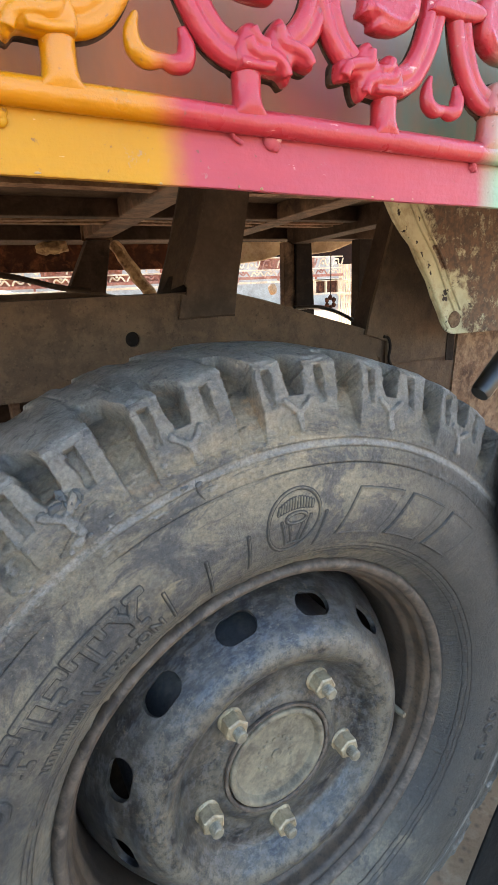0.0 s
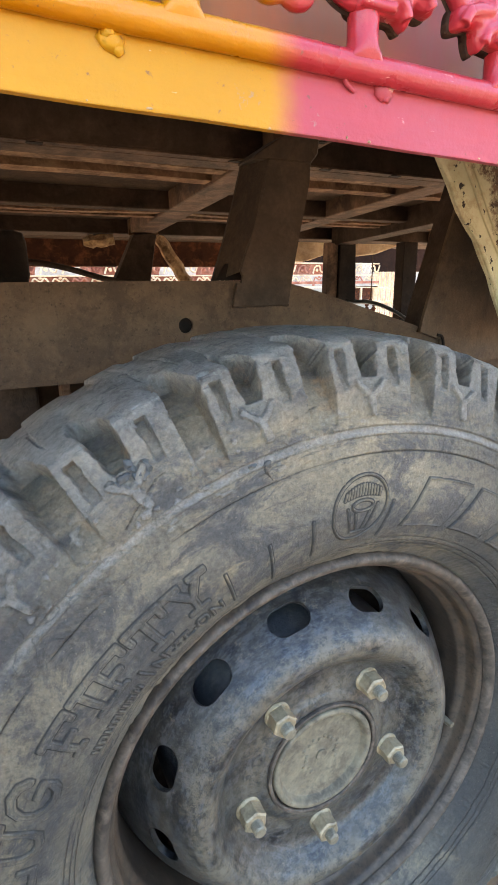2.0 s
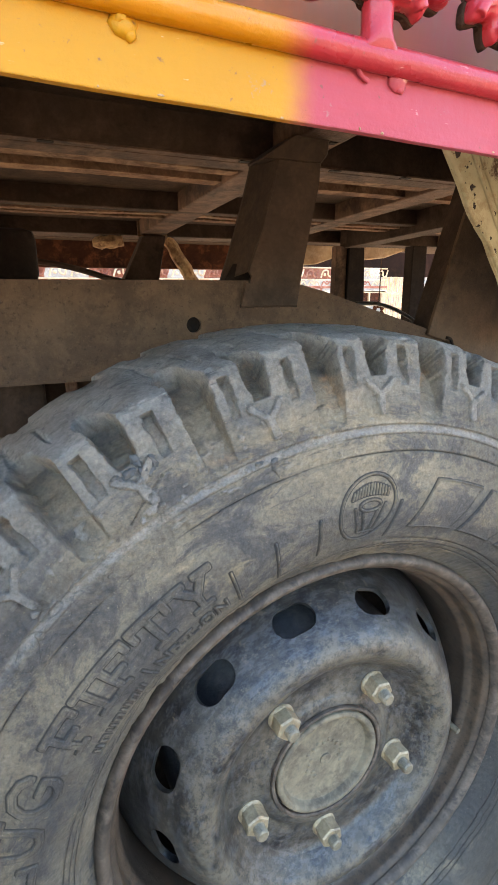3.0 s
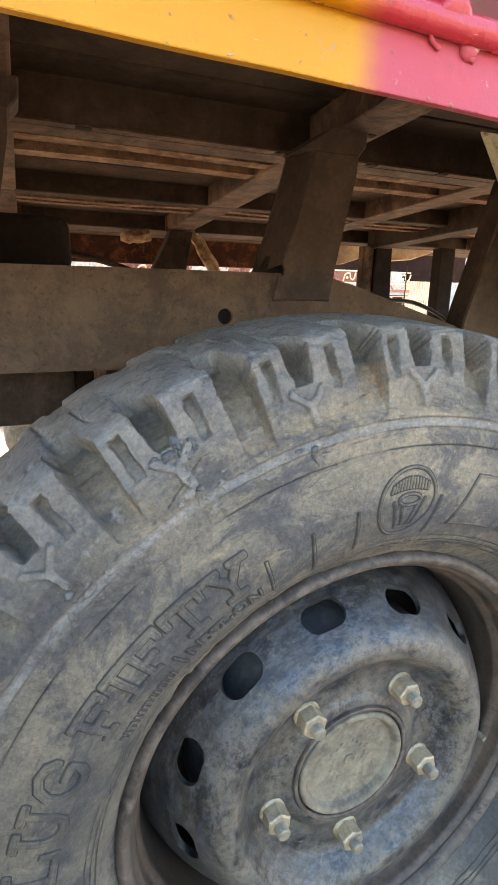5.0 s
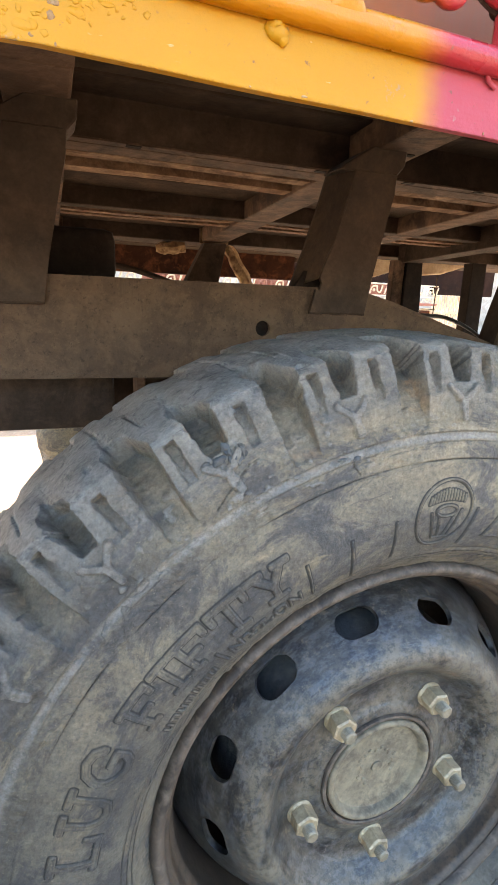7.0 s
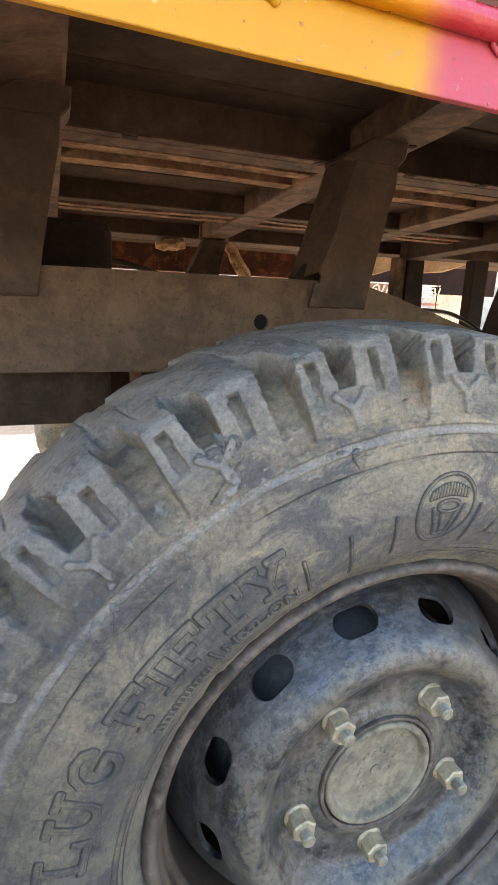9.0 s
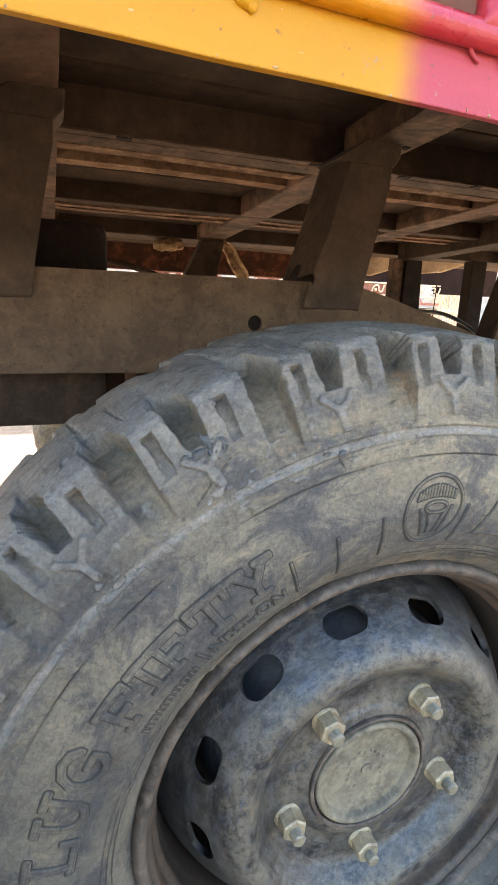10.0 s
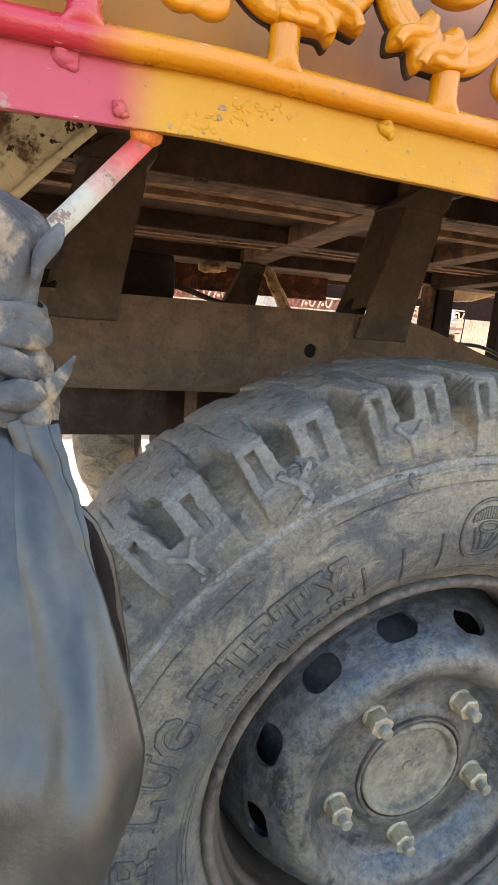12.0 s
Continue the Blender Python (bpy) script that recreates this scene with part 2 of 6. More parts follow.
def rim_material():
    """Black wheel paint, blotched, filmed with brown dust on its crest."""
    n = Nodes("worn_black_rim")
    c = n.mix(n.mask(n.noise(90, 10, 0.8, (0.6, 1, 1.6), 0.15), 0.44, 0.60), srgb(14, 15, 18), srgb(54, 55, 57))
    c = n.mix(n.math("MULTIPLY", n.mask(n.noise(18, 8, 0.72, distort=0.3), 0.48, 0.58), 0.8), c, srgb(22, 23, 26))
    s = n.add("ShaderNodeSeparateXYZ")
    n.link(n.coord.outputs["Object"], s.inputs[0])
    z = n.math("SUBTRACT", s.outputs[2], 0.42 * SIZE)
    r = n.math("SQRT", n.math("ADD", n.math("MULTIPLY", s.outputs[0], s.outputs[0]), n.math("MULTIPLY", z, z)))
    polar = n.add("ShaderNodeCombineXYZ")
    n.link(n.math("MULTIPLY", n.math("ARCTAN2", s.outputs[0], z), 0.04), polar.inputs[0])
    n.link(r, polar.inputs[1])
    n.link(n.math("MULTIPLY", s.outputs[1], 0.6), polar.inputs[2])
    streak = n.add("ShaderNodeTexNoise")
    for key, value in (("Scale", 210), ("Detail", 9), ("Roughness", 0.75), ("Distortion", 0.3)):
        streak.inputs[key].default_value = value
    n.link(polar.outputs[0], streak.inputs["Vector"])
    c = n.mix(n.math("MULTIPLY", n.mask(streak.outputs["Fac"], 0.50, 0.57), 0.65), c, srgb(72, 73, 75))
    c = n.mix(n.math("MULTIPLY", n.mask(streak.outputs["Fac"], 0.49, 0.43), 0.9), c, srgb(8, 9, 12))
    r = n.math("ADD", r, n.math("MULTIPLY", n.math("SUBTRACT", n.noise(40, 5, 0.7), 0.5), 0.03))
    f = n.mask(r, 0.05 * SIZE, 0.22 * SIZE)
    film = n.ramp(f, [(0.0, (0.8, 0.8, 0.8)), (0.20, (0.6, 0.6, 0.6)), (0.31, (0.35, 0.35, 0.35)), (0.40, (0.35, 0.35, 0.35)), (0.46, (0.85, 0.85, 0.85)), (0.58, (0.7, 0.7, 0.7)), (0.66, (0.3, 0.3, 0.3)), (0.86, (0.2, 0.2, 0.2)), (1.0, (0.4, 0.4, 0.4))])
    film = n.math("MULTIPLY", film, n.mask(n.noise(46, 10, 0.82), 0.41, 0.55))
    c = n.mix(film, c, srgb(100, 91, 75))
    c = n.mix(n.math("MULTIPLY", n.mask(n.noise(150, 9, 0.84), 0.51, 0.58), 0.6), c, srgb(16, 16, 17))
    c = n.mix(n.math("MULTIPLY", n.mask(n.noise(110, 6, 0.8), 0.58, 0.64), 0.5), c, srgb(108, 96, 78))
    n.bump(n.noise(320, 6, 0.75), 0.5, 0.0006)
    n.bump(n.noise(70, 6, 0.65), 0.5, 0.0014)
    rough = n.math("ADD", n.math("MULTIPLY", film, 0.35), n.math("ADD", n.math("MULTIPLY", n.noise(60, 8, 0.75), 0.40), 0.14))
    return n.done(c, rough, 0.0, 0.5)


def barrel_material():
    """The rim's well: bands of brown dust on the rolled ridges, black between."""
    n = Nodes("rusty_rim_well")
    d = n.math("ADD", n.axis(1), n.math("MULTIPLY", n.math("SUBTRACT", n.noise(30, 6, 0.7), 0.5), 0.010))
    band = n.ramp(n.mask(d, -0.006, 0.054), [(0.0, (0.8, 0.8, 0.8)), (0.14, (0.15, 0.15, 0.15)), (0.24, (0.9, 0.9, 0.9)), (0.46, (0.75, 0.75, 0.75)), (0.58, (0.35, 0.35, 0.35)), (1.0, (0.4, 0.4, 0.4))])
    c = n.mix(n.mask(n.noise(50, 8, 0.75), 0.42, 0.60), srgb(18, 17, 17), srgb(38, 35, 32))
    c = n.mix(n.math("MULTIPLY", band, n.mask(n.noise(40, 8, 0.75), 0.30, 0.55)), c, srgb(92, 76, 60))
    c = n.mix(n.math("MULTIPLY", n.mask(n.noise(150, 7, 0.8), 0.54, 0.62), 0.7), c, srgb(28, 26, 25))
    n.bump(n.noise(260, 6, 0.75), 0.6, 0.0008)
    n.bump(n.noise(60, 6, 0.7), 0.6, 0.0018)
    return n.done(c, 0.55, 0.0, 0.4)


M_BARREL = barrel_material()
M_RIM = rim_material()
M_RUSTRIM = worn("rusty_rim_edge", srgb(74, 64, 54), srgb(44, 38, 33), srgb(100, 88, 76), 0.62, 0.0, 34, 200, 0.45, 0.7, 0.00018, 0.35)
M_NUT = worn("dusty_nut_steel", srgb(146, 128, 100), srgb(100, 88, 70), srgb(162, 146, 116), 0.42, 0.2, 40, 300, 0.4, 0.7, 0.0005)
M_STUD = worn("bright_stud_steel", srgb(124, 114, 94), srgb(88, 80, 66), srgb(136, 124, 100), 0.5, 0.15, 60, 400, 0.5, 0.8, 0.0004)
M_CAP = worn("mud_coated_cap", srgb(100, 91, 74), srgb(70, 63, 52), srgb(120, 109, 88), 0.75, 0, 26, 200, 0.4, 0.65, 0.0008)


def chassis_material():
    """Brown-black chassis paint under a grainy coat of dust, with tan specks and dark scrapes."""
    n = Nodes("dusty_chassis_paint")
    c = n.mix(n.mask(n.noise(9, 6, 0.65), 0.36, 0.66), srgb(88, 70, 53), srgb(67, 52, 40))
    c = n.mix(n.math("MULTIPLY", n.mask(n.noise(34, 8, 0.75, distort=0.3), 0.46, 0.66), 0.6), c, srgb(106, 86, 66))
    c = n.mix(n.math("MULTIPLY", n.mask(n.noise(260, 5, 0.75), 0.56, 0.68), 0.30), c, srgb(118, 97, 72))
    c = n.mix(n.math("MULTIPLY", n.mask(n.noise(190, 6, 0.75), 0.57, 0.66), 0.6), c, srgb(44, 34, 26))
    c = n.mix(n.math("MULTIPLY", n.mask(n.noise(20, 6, 0.7, (1, 1, 0.15)), 0.60, 0.68), 0.4), c, srgb(50, 39, 30))
    n.bump(n.noise(320, 6, 0.75), 0.8, 0.0012)
    n.bump(n.noise(50, 6, 0.7), 0.5, 0.0026)
    return n.done(c, 0.78, 0.0, 0.25)


M_CHASSIS = chassis_material()
M_DARK = worn("grimy_dark_steel", srgb(56, 44, 34), srgb(40, 31, 24), srgb(74, 58, 46), 0.85, 0, 8, 120, 0.45, 0.7, 0.0012, 0.2)
M_BEAM = worn("rusty_beam_paint", srgb(78, 58, 44), srgb(46, 34, 26), srgb(112, 88, 68), 0.8, 0, 7, 100, 0.45, 0.7, 0.002, 0.25)
M_BOARD = worn("old_deck_board", srgb(106, 80, 60), srgb(62, 45, 34), srgb(134, 108, 84), 0.9, 0, 12, 90, 0.45, 0.65, 0.003, 0.2)
M_WOOD = worn("splintered_wood", srgb(150, 118, 82), srgb(92, 64, 42), srgb(178, 148, 110), 0.85, 0, 16, 80, 0.4, 0.6, 0.003)
M_FLAP = worn("black_rubber_sheet", srgb(38, 35, 30), srgb(22, 21, 19), srgb(60, 55, 44), 0.34, 0, 7, 180, 0.44, 0.68, 0.0003, 0.5)
M_ROD = worn("black_hose_rubber", srgb(22, 21, 20), srgb(14, 14, 13), srgb(38, 35, 31), 0.6, 0, 14, 160, 0.5, 0.7, 0.001, 0.12)
M_KNOT = worn("dusty_rubber_strip", srgb(88, 84, 78), srgb(48, 47, 46), srgb(128, 110, 86), 0.6, 0, 30, 220, 0.50, 0.62, 0.0016, 0.45)


def cream_material():
    """Cream-green paint pitted with small rust spots, flaked to dark rust away from its lip."""
    n = Nodes("flaking_cream_paint")
    c = n.mix(n.mask(n.noise(14, 6, 0.65), 0.35, 0.7), srgb(196, 190, 156), srgb(160, 152, 120))
    c = n.mix(n.math("MULTIPLY", n.mask(n.noise(60, 7, 0.75), 0.50, 0.62), 0.6), c, srgb(150, 128, 96))
    pits = n.mask(n.noise(62, 4, 0.6), 0.61, 0.63)
    c = n.mix(pits, c, srgb(40, 30, 24))
    q = n.math("ADD", n.math("ADD", n.math("ABSOLUTE", n.axis(0)), n.math("MULTIPLY", n.axis(2), 0.63)), n.math("MULTIPLY", n.math("SUBTRACT", n.noise(24, 7, 0.75), 0.5), 0.22))
    bare = n.math("MULTIPLY", n.mask(q, 0.915, 0.935), n.mask(n.noise(60, 8, 0.78), 0.34, 0.46))
    c = n.mix(bare, c, n.mix(n.mask(n.noise(90, 6, 0.7), 0.4, 0.6), srgb(62, 44, 32), srgb(104, 76, 54)))
    n.bump(n.math("MAXIMUM", pits, bare), 0.8, -0.0014)
    n.bump(n.noise(60, 6, 0.7), 0.5, 0.002)
    return n.done(c, 0.65, 0.0, 0.35)


M_CREAM = cream_material()
M_RUST = worn("heavy_rust", srgb(104, 78, 58), srgb(66, 46, 34), srgb(138, 112, 86), 0.9, 0, 22, 160, 0.42, 0.65, 0.003)


def ground_material():
    n = Nodes("dusty_gravel")
    c = n.mix(n.mask(n.noise(1.3, 6, 0.6), 0.35, 0.7), srgb(158, 134, 110), srgb(130, 110, 90))
    c = n.mix(n.mask(n.noise(30, 6, 0.7), 0.5, 0.7), c, srgb(164, 144, 122))
    c = n.mix(n.mask(n.voronoi(70), 0.0, 0.35), srgb(104, 90, 78), c)
    n.bump(n.noise(60, 7, 0.75), 0.8, 0.008)
    n.bump(n.voronoi(90), 0.5, 0.004)
    return n.done(c, 0.95, 0.0, 0.2)


M_GROUND = ground_material()
# the far truck's backlit side: its shade is put into this brown
M_SHADED = worn("shade_darkened_truck_brown", srgb(40, 24, 17), srgb(28, 18, 13), srgb(52, 34, 24), 0.9, 0, 2, 30, 0.5, 0.7, 0.001, 0.1)
M_WHITE = worn("sunlit_lime_plaster", srgb(168, 158, 144), srgb(140, 130, 116), srgb(182, 172, 158), 0.85, 0, 2, 40)
M_REDTRUCK = worn("faded_red_paint", srgb(150, 88, 66), srgb(118, 66, 50), srgb(176, 130, 106), 0.55, 0, 5, 60)
M_CREAMTRUCK = worn("faded_cream_paint", srgb(214, 188, 150), srgb(170, 140, 110), srgb(226, 206, 176), 0.6, 0, 5, 60)


def strut_material():
    """White paint over rust on a flat bar, its upper end washed with red."""
    n = Nodes("chipped_white_and_red_paint")
    c = n.mix(n.mask(n.noise(50, 6, 0.7), 0.42, 0.66), srgb(158, 148, 126), srgb(124, 110, 90))
    h = n.math("ADD", n.axis(2), n.math("MULTIPLY", n.math("SUBTRACT", n.noise(70, 5, 0.7), 0.5), 0.035))
    c = n.mix(n.math("MULTIPLY", n.mask(h, 0.815, 0.834), 0.9), c, srgb(176, 58, 52))
    c = n.mix(n.mask(n.noise(60, 7, 0.75), 0.56, 0.60), c, srgb(110, 84, 62))
    n.bump(n.noise(90, 6, 0.7), 0.6, 0.0015)
    return n.done(c, 0.55, 0.0, 0.4)


M_STRUT = strut_material()

# ---- building helpers ----
WHEEL = Vector((0.0, 0.0, 0.42))


def mesh_object(name, verts, faces, mat, parent=None, label="", smooth=True, mats=None, face_mats=None):
    me = bpy.data.meshes.new(name)
    me.from_pydata([tuple(c * S for c in v) for v in verts], [], faces)
    for m in (mats or [mat]):
        me.materials.append(m)
    if face_mats is not None:
        me.polygons.foreach_set("material_index", face_mats)
    me.polygons.foreach_set("use_smooth", [smooth] * len(me.polygons))
    me.update()
    ob = new(name, me)
    if parent is not None:
        ob.parent = parent
        ob.matrix_parent_inverse = parent.matrix_world.inverted() if parent.type != "EMPTY" else Matrix.Translation(parent.location).inverted()
    if label:
        ob["label"] = label
    return ob


def part(name, bm, mat, parent=None, label="", smooth=False, sharp=40):
    """Links a bmesh as one mesh object under a thing or a part; lengths are brought to metres here."""
    bmesh.ops.recalc_face_normals(bm, faces=bm.faces)
    for v in bm.verts:
        v.co *= S
    me = bpy.data.meshes.new(name)
    bm.to_mesh(me)
    bm.free()
    me.materials.append(mat)
    if smooth:
        me.polygons.foreach_set("use_smooth", [True] * len(me.polygons))
        me.set_sharp_from_angle(angle=radians(sharp))
    ob = new(name, me)
    if parent is not None:
        ob.parent = parent
        ob.matrix_parent_inverse = Matrix.Translation(parent.location).inverted() if parent.type == "EMPTY" else Matrix.Identity(4)
    if label:
        ob["label"] = label
    return ob


def thing(name, base, label, category, group="", kind=""):
    """An Empty at a thing's base, which parents its parts."""
    ob = new(name)
    ob.empty_display_size = 0.05
    ob.location = Vector(base) * S
    return tagged(ob, label, category, group, kind)


def add_box(bm, lo, hi, bevel=0.0, rot=None, about=None, shear=0.0):
    """A box from lo to hi; shear lowers it by so much for each unit of y."""
    made = bmesh.ops.create_cube(bm, size=1.0)["verts"]
    for v in made:
        v.co = Vector([(a + b) / 2 + c * (b - a) for a, b, c in zip(lo, hi, v.co)])
        v.co.z -= shear * v.co.y
    if rot is not None:
        bmesh.ops.rotate(bm, verts=made, cent=about or [(a + b) / 2 for a, b in zip(lo, hi)], matrix=rot)
    if bevel:
        edges = list({e for v in made for e in v.link_edges})
        bmesh.ops.bevel(bm, geom=edges, offset=bevel, segments=2, profile=0.6, affect="EDGES")


def box(lo, hi, bevel=0.0, rot=None, about=None, shear=0.0):
    bm = bmesh.new()
    add_box(bm, lo, hi, bevel, rot, about, shear)
    return bm


def add_tube(bm, points, radius, sides=10, flat=1.0, up=Vector((0, 1, 0)), caps=True):
    """A tube swept along points; radius is a number or one for each point; flat squeezes it along `up`."""
    pts = [Vector(p) for p in points]
    rings = []
    for i, p in enumerate(pts):
        d = (pts[min(i + 1, len(pts) - 1)] - pts[max(i - 1, 0)]).normalized()
        a = d.cross(up)
        a = a.normalized() if a.length > 1e-5 else d.orthogonal().normalized()
        b = d.cross(a).normalized()
        r = radius[i] if isinstance(radius, (list, tuple)) else radius
        rings.append([bm.verts.new(p + a * (r * math.cos(2 * math.pi * k / sides)) + b * (r * flat * math.sin(2 * math.pi * k / sides))) for k in range(sides)])
    for ra, rb in zip(rings, rings[1:]):
        for k in range(sides):
            bm.faces.new((ra[k], ra[(k + 1) % sides], rb[(k + 1) % sides], rb[k]))
    if caps:
        bm.faces.new(rings[0][::-1])
        bm.faces.new(rings[-1])


def curve_points(ctrl, steps=8):
    """Catmull-Rom through the control points."""
    p = [Vector(c) for c in ctrl]
    p = [p[0] * 2 - p[1]] + p + [p[-1] * 2 - p[-2]]
    out = []
    for i in range(1, len(p) - 2):
        for k in range(steps):
            t = k / steps
            out.append(0.5 * ((2 * p[i]) + (p[i + 1] - p[i - 1]) * t + (2 * p[i - 1] - 5 * p[i] + 4 * p[i + 1] - p[i + 2]) * t * t + (3 * p[i] - p[i - 1] - 3 * p[i + 1] + p[i + 2]) * t ** 3))
    return out + [p[-2]]


def lathe(profile, segs, centre=WHEEL, closed=False):
    """A solid of revolution about the wheel's axle; the profile holds radius and depth."""
    bm = bmesh.new()
    rings = []
    for k in range(segs):
        a = 2 * math.pi * k / segs
        rings.append([bm.verts.new((centre.x + r * math.sin(a), centre.y + y, centre.z + r * math.cos(a))) for r, y in profile])
    n = len(profile)
    for k in range(segs):
        ra, rb = rings[k], rings[(k + 1) % segs]
        for i in range(n if closed else n - 1):
            j = (i + 1) % n
            bm.faces.new((ra[i], ra[j], rb[j], rb[i]))
    return bm


def smooth_profile(ctrl, steps=5):
    return [(p.x, p.y) for p in curve_points([(r, y, 0) for r, y in ctrl], steps)]


def plate(outline, y0, thick, bevel=0.0):
    """A flat plate whose outline is given in x and z, from y0 to y0 + thick."""
    bm = bmesh.new()
    a = [bm.verts.new((x, y0, z)) for x, z in outline]
    b = [bm.verts.new((x, y0 + thick, z)) for x, z in outline]
    bm.faces.new(a)
    bm.faces.new(b[::-1])
    n = len(a)
    for i in range(n):
        bm.faces.new((a[i], b[i], b[(i + 1) % n], a[(i + 1) % n]))
    if bevel:
        bmesh.ops.bevel(bm, geom=list(bm.edges), offset=bevel, segments=1, affect="EDGES")
    return bm


def cut_out(ob, cutters):
    """Cuts the cutters' solids out of ob, for good, and removes them."""
    for c in cutters:
        mod = ob.modifiers.new("cut", "BOOLEAN")
        mod.operation, mod.object, mod.solver = "DIFFERENCE", c, "EXACT"
    bpy.context.view_layer.update()
    me = bpy.data.meshes.new_from_object(ob.evaluated_get(bpy.context.evaluated_depsgraph_get()))
    ob.modifiers.clear()
    ob.data = me
    for c in cutters:
        bpy.data.objects.remove(c)


# ---- ground ----
def build_ground():
    bm = bmesh.new()
    steps = [-400, -120, -40, -14, -6, -3, -1.5, 0, 1.5, 3, 6, 14, 40, 120, 400]
    grid = [[bm.verts.new((x, y, 0.02 * noise.noise(Vector((x * 0.4, y * 0.4, 0))) - 0.008 if abs(x) < 30 and abs(y) < 30 else 0.0)) for x in steps] for y in steps]
    for r0, r1 in zip(grid, grid[1:]):
        for i in range(len(steps) - 1):
            bm.faces.new((r0[i], r0[i + 1], r1[i + 1], r1[i]))
    ob = part("ground", bm, M_GROUND, smooth=True, sharp=180)
    tagged(ob, "dry dusty gravel yard ground, bright in the sun", "ground", kind="structure")


build_ground()

# ---- wheel ----
TREAD_PERIOD = 15.0
GROOVE_AT = -5.0


def value_noise(rng, a, s, cells_a, cells_s):
    """Smooth random values over shares a (closing on itself) and s of a turn and a profile."""
    g = rng.standard_normal((cells_a, cells_s + 2))
    a, s = a * cells_a, s * cells_s
    ia, fa = a.astype(int) % cells_a, a % 1
    is_, fs = s.astype(int), s % 1
    fa, fs = fa * fa * (3 - 2 * fa), fs * fs * (3 - 2 * fs)
    ia2 = (ia + 1) % cells_a
    top = g[ia][:, is_] * (1 - fs) + g[ia][:, is_ + 1] * fs
    low = g[ia2][:, is_] * (1 - fs) + g[ia2][:, is_ + 1] * fs
    return top * (1 - fa[:, None]) + low * fa[:, None]


TYRE_MID = 0.071
SIDEWALL = [(0.226, 0.012), (0.231, 0.002), (0.243, -0.0100), (0.256, -0.0225), (0.275, -0.0315), (0.295, -0.0350), (0.318, -0.0330), (0.340, -0.0295), (0.354, -0.0270)]
FLOOR = [(0.3655, -0.0190), (0.3800, -0.0080), (0.3920, 0.0020), (0.3990, 0.0120), (0.4030, 0.0200), (0.4055, 0.0300), (0.4075, 0.0480), (0.4085, 0.0710)]
LUGTOP = [(0.367, -0.0258), (0.387, -0.0210), (0.405, -0.0150), (0.4190, -0.0090), (0.4238, -0.0020), (0.4262, 0.0140), (0.4280, 0.0400), (0.4290, 0.0710)]


def sidewall_depth(r):
    """The depth of the outer sidewall at radius r."""
    fine = curve_points([(p, q, 0) for p, q in SIDEWALL + LUGTOP], 8)
    return float(np.interp(r, [p.x for p in fine], [p.y for p in fine]))


